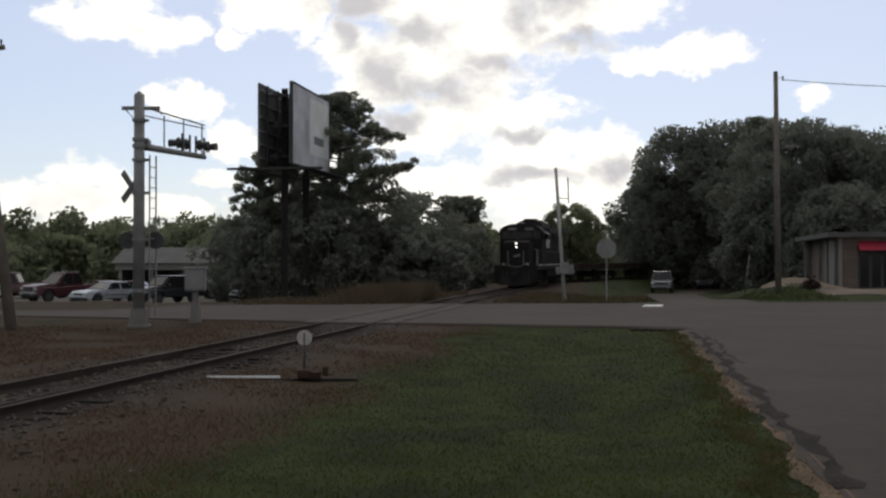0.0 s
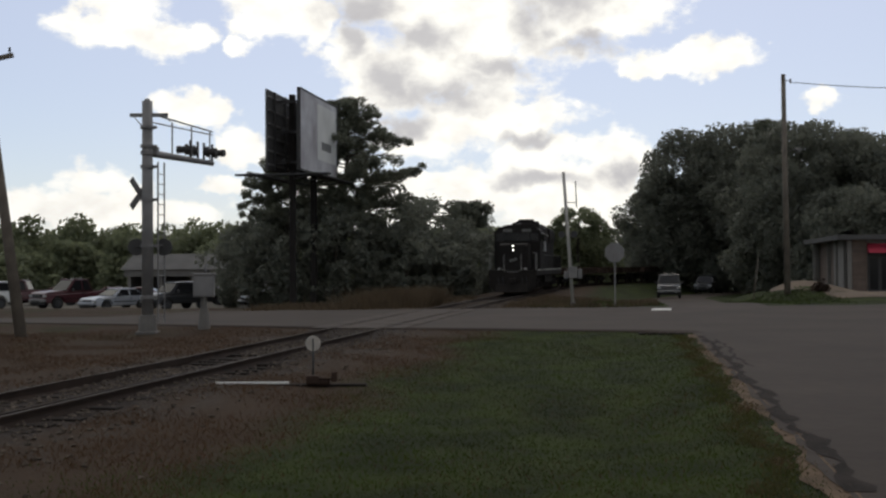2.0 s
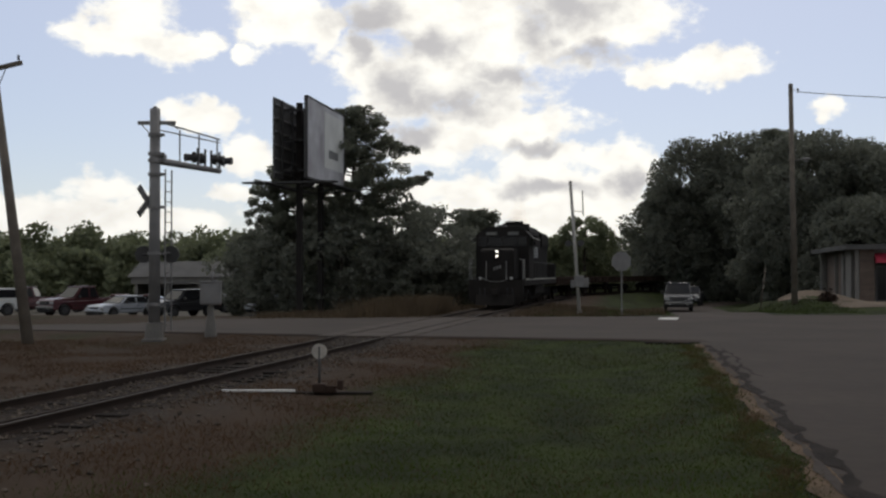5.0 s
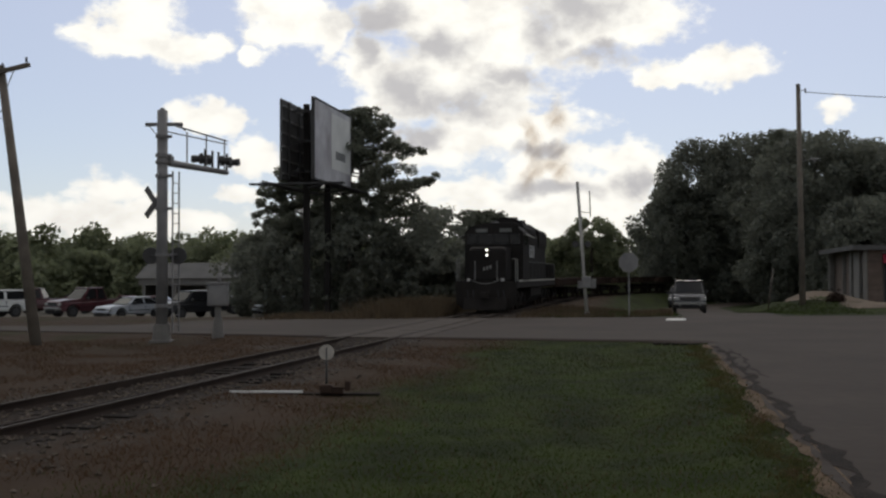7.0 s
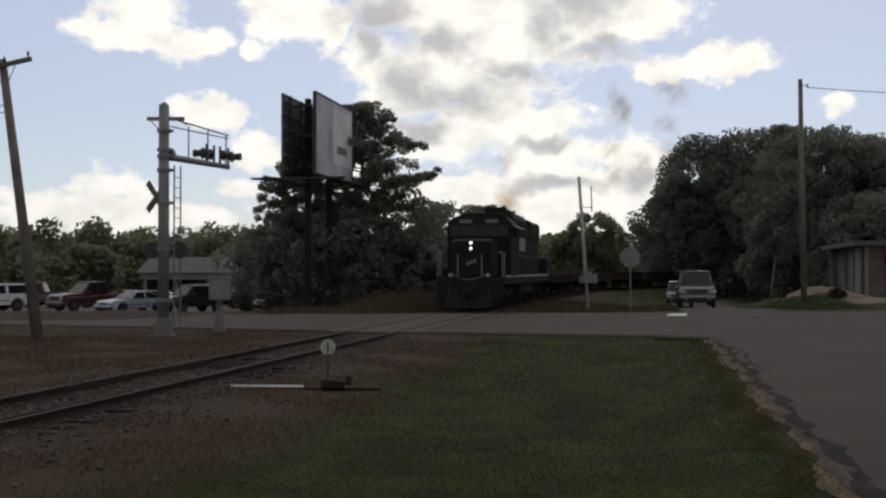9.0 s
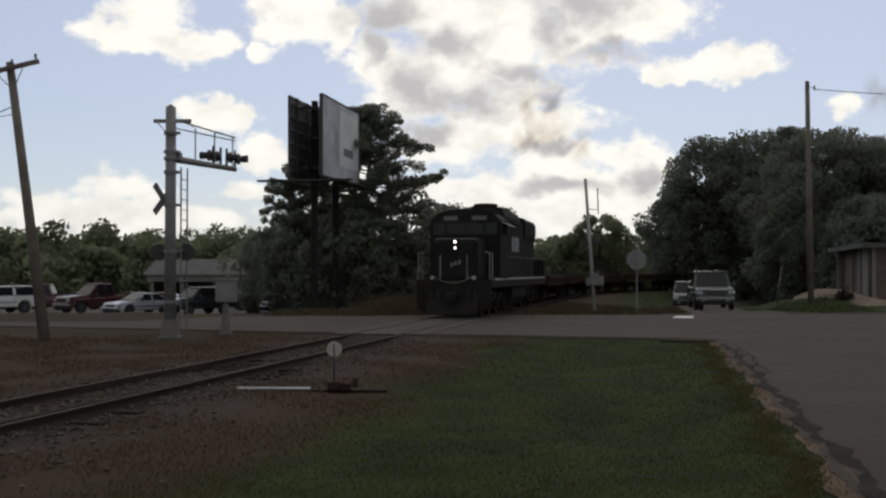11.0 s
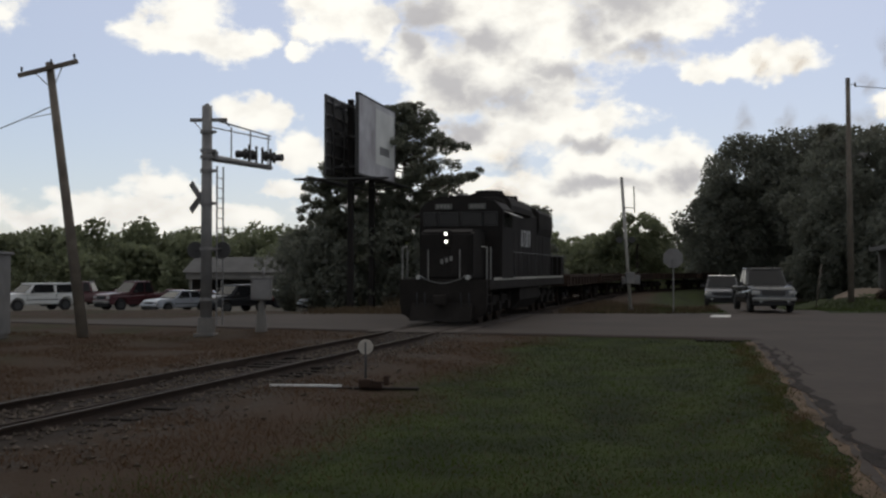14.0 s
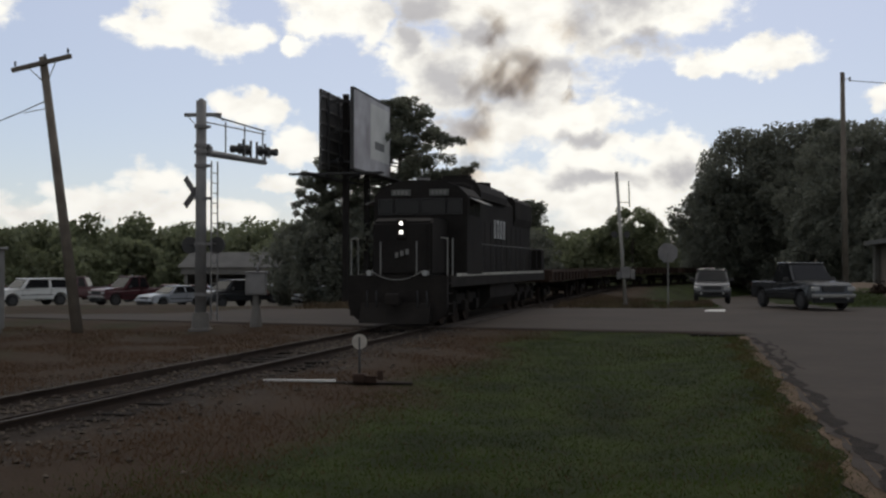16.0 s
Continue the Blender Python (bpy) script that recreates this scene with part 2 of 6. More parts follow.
M_EDGESTONE = mat("edge_gravel", (0.11, 0.082, 0.058), 0.95, spec=0.1, scale=3.0, var=0.4, island=0.3, fine=0.1)
M_GALV = mat("galvanised_steel", (0.20, 0.192, 0.186), 0.6, 0.3, scale=2.0, var=0.3, fine=0.15)
M_DARKSTEEL = mat("dark_steel", (0.048, 0.046, 0.045), 0.7, 0.1, scale=2.0, var=0.3, fine=0.1)
M_BLACK = mat("black_paint", (0.021, 0.0185, 0.017), 0.82, spec=0.1, scale=0.8, var=0.35, fine=0.3, bump=0.1)
M_GRIME = mat("grimy_black", (0.022, 0.019, 0.017), 0.9, spec=0.12, scale=1.2, var=0.45, fine=0.3, bump=0.2)
M_WOOD = mat("weathered_pole_wood", (0.15, 0.125, 0.10), 0.9, scale=1.5, var=0.4, fine=0.35, bump=0.5)
M_POLEPAINT = mat("old_white_pole_paint", (0.36, 0.34, 0.31), 0.75, scale=1.2, var=0.3, fine=0.15)
M_DULL = mat("dull_pale_paint", (0.22, 0.215, 0.20), 0.7, scale=1.5, var=0.35, fine=0.15)
M_WHITE = mat("dull_white_paint", (0.62, 0.61, 0.58), 0.6, scale=1.2, var=0.2, fine=0.12)
M_GLASS = mat("tinted_glass", (0.015, 0.015, 0.016), 0.08, spec=0.14, var=0.1)
M_TYRE = mat("tyre_rubber", (0.02, 0.02, 0.02), 0.85, scale=5, var=0.3)
M_RIM = mat("wheel_alloy", (0.07, 0.07, 0.072), 0.5, 0.5, var=0.2)
M_LAMP = mat("lit_headlight", (0.9, 0.9, 0.85), 0.2, emit=(1.0, 0.95, 0.85), strength=4.0)
M_LENS = mat("headlamp_lens", (0.28, 0.28, 0.27), 0.2, spec=0.8, var=0.1)
M_BARK = mat("bark", (0.06, 0.048, 0.038), 0.95, scale=2.0, var=0.4, fine=0.4, bump=0.6)
M_CROSSING = mat("worn_crossing_slab", (0.075, 0.062, 0.053), 0.9, scale=0.9, var=0.4, fine=0.3, bump=0.3, spec=0.1)
M_LEAF = leafy("broad_leaf", (0.165, 0.182, 0.104), 0.25, gloss=(0.6, 0.28))
M_NEEDLE = leafy("pine_needle", (0.150, 0.158, 0.118), 0.3, thin=0.5, gloss=(0.6, 0.28))
M_DARKLEAF = leafy("dense_dark_leaf", (0.138, 0.144, 0.114), 0.2, var=0.25, gloss=(0.6, 0.28))
M_DRYGRASS = leafy("dry_grass", (0.078, 0.046, 0.026), 0.6, 0.35, 0.2, 0.45)
M_WEED = leafy("tall_dry_weed", (0.086, 0.064, 0.041), 0.5, 0.45, 0.3, 0.4)
M_GRASS = leafy("lawn_blade", (0.045, 0.067, 0.010), 0.75, 0.45, 0.15, 0.45, col2=(0.024, 0.033, 0.009))
M_FRINGE = leafy("olive_fringe", (0.046, 0.054, 0.016), 0.9, 0.45, 0.3, 0.45, col2=(0.070, 0.046, 0.026))
M_BANK = leafy("bank_grass_blade", (0.044, 0.058, 0.020), 0.3, 0.4, 0.2, 0.45)
M_BRICK = mat("tan_brick", (0.11, 0.082, 0.066), 0.9, scale=2.0, var=0.3, fine=0.3, bump=0.3, island=0.25)
M_STUCCO = mat("pale_stucco", (0.17, 0.16, 0.145), 0.9, scale=0.8, var=0.2, fine=0.1)
M_RED = mat("red_canvas", (0.30, 0.02, 0.04), 0.7, scale=1.0, var=0.25)
M_ROOF = mat("grey_metal_roof", (0.10, 0.097, 0.094), 0.85, spec=0.12, scale=0.6, var=0.3, fine=0.15)
M_RUST = mat("rusty_brown_steel", (0.050, 0.032, 0.024), 0.9, spec=0.12, scale=0.7, var=0.5, fine=0.3)
M_POSTER = mat("faded_poster", (0.50, 0.50, 0.52), 0.6, scale=0.5, var=0.55, col2=(0.24, 0.22, 0.23), fine=0.08)
M_PAPER = mat("pale_poster_paper", (0.58, 0.58, 0.56), 0.7, scale=0.5, var=0.2, fine=0.06)
M_AMBER = mat("amber_lens", (0.25, 0.04, 0.03), 0.3, spec=0.6)


# ---------------------------------------------------------------- mesh helpers
def part(name, bm, material, parent=None, label="", smooth=False):
    me = bpy.data.meshes.new(name)
    bm.normal_update()
    bm.to_mesh(me)
    bm.free()
    me.materials.append(material)
    if smooth:
        me.polygons.foreach_set("use_smooth", [True] * len(me.polygons))
    ob = new(name, me)
    ob.parent = parent
    if label:
        ob["label"] = label
    return ob


def raw(name, verts, faces, material, parent=None, label="", smooth=False):
    me = bpy.data.meshes.new(name)
    me.from_pydata(verts, [], faces)
    me.update()
    me.materials.append(material)
    if smooth:
        me.polygons.foreach_set("use_smooth", [True] * len(me.polygons))
    ob = new(name, me)
    ob.parent = parent
    if label:
        ob["label"] = label
    return ob


def thing(name, m, label, category, group="", kind=""):
    e = new(name)
    e.empty_display_size = 0.2
    e.matrix_basis = m
    return tagged(e, label, category, group, kind)


def box(bm, c, s, bevel=0.0, rot=None):
    """Box with centre c and size s, its edges rounded by bevel; rot: a matrix about its centre."""
    r = bmesh.ops.create_cube(bm, size=1.0)
    vs = r["verts"]
    bmesh.ops.scale(bm, vec=s, verts=vs)
    if bevel:
        es = list({e for v in vs for e in v.link_edges})
        rb = bmesh.ops.bevel(bm, geom=es, offset=bevel, segments=2, profile=0.5, affect="EDGES")
        vs = list({v for f in rb["faces"] for v in f.verts} | {v for v in vs if v.is_valid})
    if rot is not None:
        bmesh.ops.transform(bm, matrix=rot.to_4x4(), verts=vs)
    bmesh.ops.translate(bm, vec=c, verts=vs)
    return vs


def rod(bm, a, b, r1, r2=None, n=8):
    """A round bar from a to b."""
    a, b = Vector(a), Vector(b)
    d = b - a
    r = bmesh.ops.create_cone(bm, cap_ends=True, segments=n, radius1=r1, radius2=r1 if r2 is None else r2, depth=d.length)
    q = Vector((0, 0, 1)).rotation_difference(d.normalized()).to_matrix().to_4x4()
    bmesh.ops.transform(bm, matrix=Matrix.Translation((a + b) / 2) @ q, verts=r["verts"])
    return r["verts"]


def prism(bm, outline, axis, lo, hi):
    """Extrudes an outline of pairs along x, y or z from lo to hi."""
    def place(p, h):
        return {"x": (h, p[0], p[1]), "y": (p[0], h, p[1]), "z": (p[0], p[1], h)}[axis]
    a = [bm.verts.new(place(p, lo)) for p in outline]
    b = [bm.verts.new(place(p, hi)) for p in outline]
    n = len(a)
    fs = [bm.faces.new(a), bm.faces.new(b[::-1])]
    for i in range(n):
        fs.append(bm.faces.new((a[i], b[i], b[(i + 1) % n], a[(i + 1) % n])))
    bmesh.ops.recalc_face_normals(bm, faces=fs)
    return a + b


def B():
    return bmesh.new()


def boxes(name, items, material, parent, label="", bevel=0.0):
    bm = B()
    for c, s in items:
        box(bm, c, s, bevel)
    return part(name, bm, material, parent, label)


def rods(name, items, material, parent, label="", n=8):
    bm = B()
    for a, b, *r in items:
        rod(bm, a, b, r[0], r[1] if len(r) > 1 else None, n)
    return part(name, bm, material, parent, label, smooth=n > 6)


def smooth(v, lo, hi):
    t = np.clip((np.asarray(v, float) - lo) / (hi - lo), 0, 1)
    return t * t * (3 - 2 * t)


# ---------------------------------------------------------------- ground, roads
def track_x(y):
    """The centre line of the track: straight over the crossing, and swinging right far off."""
    y = np.asarray(y, float)
    return -8.9 + 0.185 * y + np.where(y > 82, (y - 82) ** 2 / 210.0, 0.0)


def track_slope(y):
    return 0.185 + (y - 82) / 105.0 * (y > 82)


def land(x, y):
    """Height of the land."""
    x, y = np.asarray(x, float), np.asarray(y, float)
    drop = -0.75 * smooth(y, 50, 76) - 0.4 * smooth(y, 76, 105)
    d = np.abs(x - track_x(y))
    bed = 1 - smooth(d, 2.2, 7.0)
    h = drop * (1 - bed) - 0.16 - 0.10 * smooth(y, 54, 66) * smooth(-x, 10, 16)
    h = h + 0.06 * np.sin(x * 0.31 + 1.3) * np.cos(y * 0.23) + 0.03 * np.sin(x * 1.1 + y * 0.7)
    h = h - 0.10 * np.exp(-((x - 3.3) / 2.0) ** 2 - ((y - 25.5) / 2.2) ** 2)
    # the raised grass islands beyond the crossroads
    h = h + 0.70 * smooth(x - side_right(y), 0.6, 4.0) * smooth(y, 53, 62) * (1 - smooth(y, 80, 95))
    h = h + 0.50 * np.exp(-((x - 18.6) / 2.2) ** 2 - ((y - 66) / 4.5) ** 2)
    h = h + 0.22 * np.exp(-((x - 7.3) / 1.6) ** 2 - ((y - 55) / 4.0) ** 2)
    h = h + 0.80 * np.exp(-((x - 22.0) / 2.3) ** 2 - ((y - 67.5) / 2.6) ** 2)
    rd = road_dist(x, y)
    edge = 1 - smooth(rd, 0.3, 2.6)
    flat = drop * (1 - bed) - 0.045
    return h * (1 - edge) + flat * edge - 0.09 * smooth(-rd, 0.25, 0.9)


def road_near(x):
    return 33.2 - 0.30 * (x + 4.0) * (x > -4) - 0.36 * np.maximum(x + 4.0, -14.0) * (x <= -4)


def road_far(x):
    return 47.3 + 0.115 * np.maximum(x, -25.0) - 4.4 * smooth(-x, 10.8, 13.2)


def side_left(y):
    return np.where(y < 45, 1.75 + 0.163 * y, 1.75 + 0.163 * y + 0.0) + np.where(y > 88, (y - 88) ** 2 / 110.0, 0)


def side_right(y):
    return np.where(y < 45, 13.0 + 0.163 * y, 6.2 + 0.163 * y) + np.where(y > 88, (y - 88) ** 2 / 110.0, 0)


def road_dist(x, y):
    """Negative inside the roads, positive outside, in metres, roughly."""
    main = np.maximum(road_near(x) - y, y - road_far(x))
    side = np.maximum(side_left(y) - x, x - side_right(y))
    return np.minimum(main, side)


def grid(name, xs, ys, hz, material, label, category, keep=None):
    X, Y = np.meshgrid(xs, ys)
    Z = hz(X, Y)
    nx, ny = len(xs), len(ys)
    verts = np.stack([X, Y, Z], -1).reshape(-1, 3)
    i = np.arange((nx - 1) * (ny - 1))
    r, c = i // (nx - 1), i % (nx - 1)
    a = r * nx + c
    faces = np.stack([a, a + 1, a + nx + 1, a + nx], 1)
    if keep is not None:
        cx, cy = verts[faces].mean(1)[:, 0], verts[faces].mean(1)[:, 1]
        faces = faces[keep(cx, cy)]
    ob = raw(name, verts.tolist(), faces.tolist(), material, None, smooth=True)
    return tagged(ob, label, category, kind="structure")


def strip(name, ys, left, right, n, lift, material, label, category):
    """A road sheet between two edges, laid on the land."""
    verts, faces = [], []
    for y in ys:
        l, r = float(left(y)), float(right(y))
        for k in range(n + 1):
            x = l + (r - l) * k / n
            verts.append((x, y, lift(x, y)))
    for j in range(len(ys) - 1):
        for k in range(n):
            a = j * (n + 1) + k
            faces.append((a, a + 1, a + n + 2, a + n + 1))
    return tagged(raw(name, verts, faces, material, None, smooth=True), label, category, kind="structure")


def paved(x, y):
    drop = -0.75 * smooth(y, 50, 76) - 0.4 * smooth(y, 76, 105)
    bed = 1 - smooth(np.abs(x - track_x(y)), 2.2, 7.0)
    return float(drop * (1 - bed) - 0.02)


xs = np.unique(np.concatenate([np.linspace(-600, -60, 28), np.arange(-60, -20, 2), np.arange(-20, 30, 0.35), np.arange(30, 80, 2), np.linspace(80, 600, 27)]))
ys = np.unique(np.concatenate([np.linspace(-400, -10, 14), np.arange(-10, 60, 0.45), np.arange(60, 130, 2), np.linspace(130, 900, 30)]))
grid("ground", xs, ys, land, M_GROUND, "dull green grass and dry brown verge beside the track", "ground")


def make_roads():
    verts, faces = [], []
    xr = np.arange(-70, 80.1, 1.0)
    n = 14
    for x in xr:
        a, b = float(road_near(x)), float(road_far(x))
        i0 = len(verts)
        for k in range(n + 1):
            y = a + (b - a) * k / n
            wob = 0.12 * math.sin(x * 1.7) + 0.08 * math.sin(x * 4.1) if k in (0, n) else 0
            verts.append((x, y + wob, paved(x, y)))
        for k in (0, n):
            v = verts[i0 + k]
            verts.append((v[0], v[1], v[2] - 0.15))
    m = n + 3
    for i in range(len(xr) - 1):
        for k in range(n):
            a = i * m + k
            faces.append((a, a + m, a + m + 1, a + 1))
        if xr[i] < 6.0:
            a = i * m
            faces.append((a + n + 1, a + m + n + 1, a + m, a))
        a = i * m + n
        faces.append((a, a + m, a + m + 2, a + 2))
    tagged(raw("road", verts, faces, M_ASPHALT, smooth=True), "worn grey asphalt road over the level crossing", "road", kind="structure")
    strip("road_side", np.arange(-12, 33, 0.5), lambda y: side_left(y) + 0.04 * math.sin(y * 2.3) + 0.035 * math.sin(y * 5.9) + 0.02 * math.sin(y * 13), side_right, 6,
          lambda x, y: paved(x, y) - 0.005, M_ASPHALT, "grey asphalt side road with a crumbling edge", "road")
    strip("road_branch", np.arange(46, 140, 1.0), side_left, side_right, 6, lambda x, y: paved(x, y) - 0.005, M_ASPHALT,
          "grey asphalt branch road beyond the crossroads", "road")


make_roads()


# ---------------------------------------------------------------- track
def make_track():
    rails = thing("railway_track", pose(0, 0, 0), "single railway track with rusty rails on weathered ties", "track", kind="structure")
    ys_ = np.concatenate([np.arange(2, 82, 1.5), np.arange(82, 190, 3)])
    prof = [(-0.065, -0.16), (0.065, -0.16), (0.03, -0.12), (0.012, -0.10), (0.012, -0.045), (0.036, -0.03), (0.036, 0.0), (-0.036, 0.0),
            (-0.036, -0.03), (-0.012, -0.045), (-0.012, -0.10), (-0.03, -0.12)]
    for s in (-1, 1):
        verts, faces = [], []
        for y in ys_:
            sl = float(track_slope(y))
            c = 1 / math.hypot(1, sl)
            cx = float(track_x(y))
            for px, pz in prof:
                o = s * 0.753 + px
                verts.append((cx + o * c, y - o * c * sl, pz))
        n = len(prof)
        for j in range(len(ys_) - 1):
            for k in range(n):
                a, b_ = j * n + k, j * n + (k + 1) % n
                faces.append((a, b_, b_ + n, a + n))
        r = raw("rail", verts, faces, M_RAIL, rails)
        verts, faces = [], []
        for y in ys_:
            sl = float(track_slope(y))
            c = 1 / math.hypot(1, sl)
            cx = float(track_x(y))
            for px in (-0.017, 0.017):
                o = s * 0.753 + px
                verts.append((cx + o * c, y - o * c * sl, 0.003))
        for j in range(len(ys_) - 1):
            faces.append((2 * j, 2 * j + 1, 2 * j + 3, 2 * j + 2))
        raw("rail_head", verts, faces, M_RAILTOP, r, "bright worn running surface")
    # switch point and closure rail inside the near stock rail
    for s, y0, y1, o0, o1 in ((1, 4.0, 22.5, 0.30, 0.66), (-1, 4.0, 22.5, -1.05, -0.685)):
        bm = B()
        for i in range(12):
            ya, yb = y0 + (y1 - y0) * i / 12, y0 + (y1 - y0) * (i + 1) / 12
            pts = []
            for y, t in ((ya, i / 12), (yb, (i + 1) / 12)):
                o = o0 + (o1 - o0) * t ** 0.5
                pts.append(Vector((float(track_x(y)) + o, y - o * 0.185, -0.065)))
            d = pts[1] - pts[0]
            box(bm, (pts[0] + pts[1]) / 2, (0.06, d.length, 0.13), rot=Matrix.Rotation(-math.atan2(d.x, d.y), 3, "Z"))
        part("switch_rail", bm, M_RAIL, rails, "narrow tapered switch rail")
    rng = random.Random(4)
    tie_mesh = None
    y = 4.0
    while y < 130:
        sl = float(track_slope(y))
        if not (road_near(float(track_x(y))) - 0.3 < y < road_far(float(track_x(y))) + 0.3):
            if tie_mesh is None:
                bm = B()
                box(bm, (0, 0, 0), (2.55, 0.23, 0.16), 0.012)
                t = part("tie", bm, M_TIE, rails)
                tie_mesh = t.data
            else:
                t = new("tie", tie_mesh)
                t.parent = rails
            t.matrix_basis = pose(float(track_x(y)) + rng.uniform(-0.06, 0.06), y, -0.228 + rng.uniform(-0.015, 0.012), 0, rng.uniform(-0.6, 0.6), -math.degrees(math.atan(sl)) + rng.uniform(-2, 2))
        y += 0.56
    # loose ballast along the track
    nr = np.random.RandomState(5)
    n = 9000
    yy = nr.uniform(6, 60, n) ** 1.0
    off = nr.normal(0, 1.15, n)
    xx = track_x(yy) + off
    ok = (road_dist(xx, yy) > 0.3) & (nr.rand(n) < np.where(yy < 30, 1, 0.5))
    xx, yy = xx[ok], yy[ok]
    zz = land(xx, yy)
    oct_v = np.array([(1, 0, 0), (-1, 0, 0), (0, 1, 0), (0, -1, 0), (0, 0, 1), (0, 0, -1)], float)
    oct_f = np.array([(0, 2, 4), (2, 1, 4), (1, 3, 4), (3, 0, 4), (2, 0, 5), (1, 2, 5), (3, 1, 5), (0, 3, 5)])
    sz = nr.uniform(0.02, 0.055, (len(xx), 1, 3)) * (1, 1, 0.7)
    v = oct_v[None] * sz + nr.uniform(-0.012, 0.012, (len(xx), 6, 3)) + np.stack([xx, yy, zz + 0.015], -1)[:, None]
    f = oct_f[None] + 6 * np.arange(len(xx))[:, None, None]
    ob = raw("ballast", v.reshape(-1, 3).tolist(), f.reshape(-1, 3).tolist(), M_BALLAST)
    tagged(ob, "loose grey ballast stones along the track", "ballast", kind="stuff")


make_track()


# ---------------------------------------------------------------- locomotive; its nose is at the origin and looks along -y
WHEELS = []      # every turning wheelset or wheel: object, pose in its thing, radius, its thing's travel


def make_locomotive():
    e = thing("locomotive", pose(0, 0, 0), "black six-axle diesel locomotive with two lit headlights", "locomotive")
    # underframe and walkway
    bm = B()
    box(bm, (0, 10.3, 1.36), (3.0, 18.6, 0.34), 0.03)
    part("underframe", bm, M_GRIME, e)
    bm = B()
    for s in (-1, 1):
        box(bm, (s * 1.505, 10.4, 1.56), (0.02, 17.4, 0.09))
    part("sill_stripe", bm, mat("pale_sill_stripe", (0.34, 0.33, 0.29), 0.6, var=0.4, scale=1.5), e, "pale painted walkway edge")
    # pilot, coupler
    bm = B()
    prism(bm, [(-1.1, 0.16), (1.1, 0.16), (1.42, 0.42), (1.5, 0.7), (1.5, 1.55), (-1.5, 1.55), (-1.5, 0.7), (-1.42, 0.42)], "y", 0.45, 0.62)
    prism(bm, [(0.05, 0.16), (0.45, 0.30), (0.45, 0.75), (0.30, 0.75)], "x", -1.05, 1.05)
    part("pilot", bm, M_GRIME, e, "black snow-plough pilot")
    bm = B()
    box(bm, (0, 0.15, 0.85), (0.28, 0.75, 0.26), 0.04)
    box(bm, (0.05, -0.22, 0.87), (0.42, 0.22, 0.34), 0.05)
    part("coupler", bm, M_GRIME, e, "rusty knuckle coupler")
    # low nose
    bm = B()
    vs = prism(bm, [(0.95, 1.56), (3.1, 1.56), (3.1, 3.30), (1.30, 3.26), (0.98, 3.14)], "x", -0.92, 0.92)
    bmesh.ops.bevel(bm, geom=bm.edges[:], offset=0.07, segments=2, affect="EDGES")
    part("short_hood", bm, M_BLACK, e, "low black nose")
    # cab with a domed roof
    bm = B()
    prism(bm, [(-1.52, 1.56), (1.52, 1.56), (1.52, 4.05), (1.25, 4.33), (0.75, 4.50), (0, 4.55), (-0.75, 4.50), (-1.25, 4.33), (-1.52, 4.05)], "y", 3.05, 5.35)
    bmesh.ops.bevel(bm, geom=[ed for ed in bm.edges if abs(ed.verts[0].co.y - ed.verts[1].co.y) < 1e-4], offset=0.04, segments=2, affect="EDGES")
    part("cab", bm, M_BLACK, e)
    for x, w in ((-1.12, 0.42), (-0.42, 0.72), (0.42, 0.72), (1.12, 0.42)):
        bm = B()
        box(bm, (x, 3.03, 3.70), (w, 0.03, 0.44), 0.012)
        p = part("windshield", bm, M_GLASS, e, "dark cab window")
        bm = B()
        for dx, dz, sx, sz in ((0, 0.24, w + 0.07, 0.03), (0, -0.24, w + 0.07, 0.03), (-w / 2 - 0.02, 0, 0.03, 0.46), (w / 2 + 0.02, 0, 0.03, 0.46)):
            box(bm, (x + dx, 3.03, 3.70 + dz), (sx, 0.05, sz))
        part("frame", bm, M_DARKSTEEL, p)
    for s in (-1, 1):
        bm = B()
        box(bm, (s * 0.62, 3.03, 4.14), (0.62, 0.06, 0.20), 0.01)
        nb = part("number_board", bm, mat("number_board_face", (0.10, 0.10, 0.09), 0.5), e, "lit-from-outside number board")
        bm = B()
        for k in range(4):
            box(bm, (s * 0.62 - 0.2 + 0.13 * k, 2.995, 4.14), (0.075, 0.012, 0.12))
        part("number_bar", bm, M_DULL, nb, "pale unreadable figures")
        bm = B()
        for k in range(2):
            box(bm, (s * 1.525, 3.75 + 0.85 * k, 3.70), (0.03, 0.70, 0.55), 0.01)
        part("side_window", bm, M_GLASS, e, "dark sliding cab window")
        bm = B()
        prism(bm, [(s * 1.52, 3.99), (s * 1.92, 3.82), (s * 1.92, 3.79), (s * 1.52, 3.96)], "y", 3.4, 5.1)
        part("window_awning", bm, M_DULL, e, "pale sun awning above the cab window")
    # headlights
    bm = B()
    box(bm, (0, 0.97, 2.92), (0.32, 0.16, 0.60), 0.04)
    part("headlight_housing", bm, M_BLACK, e)
    for z in (2.83, 3.09):
        bm = B()
        rod(bm, (0, 0.87, z), (0, 0.91, z), 0.05, n=16)
        part("headlight", bm, M_LAMP, e, "glowing white headlight", smooth=False)
    for s in (-1, 1):
        bm = B()
        rod(bm, (s * 0.85, 0.40, 1.62), (s * 0.85, 0.62, 1.62), 0.085, n=12)
        part("ditch_light", bm, M_LENS, e, "unlit pale ditch light")
    # nose details: brake wheel hoses, chain
    bm = B()
    for k in range(14):
        a0, a1 = -0.78 + 1.56 * k / 14, -0.78 + 1.56 * (k + 1) / 14
        sag = lambda a: 1.68 - 0.26 * (1 - (a / 0.78) ** 2)
        rod(bm, (a0, 0.38, sag(a0)), (a1, 0.38, sag(a1)), 0.014, n=6)
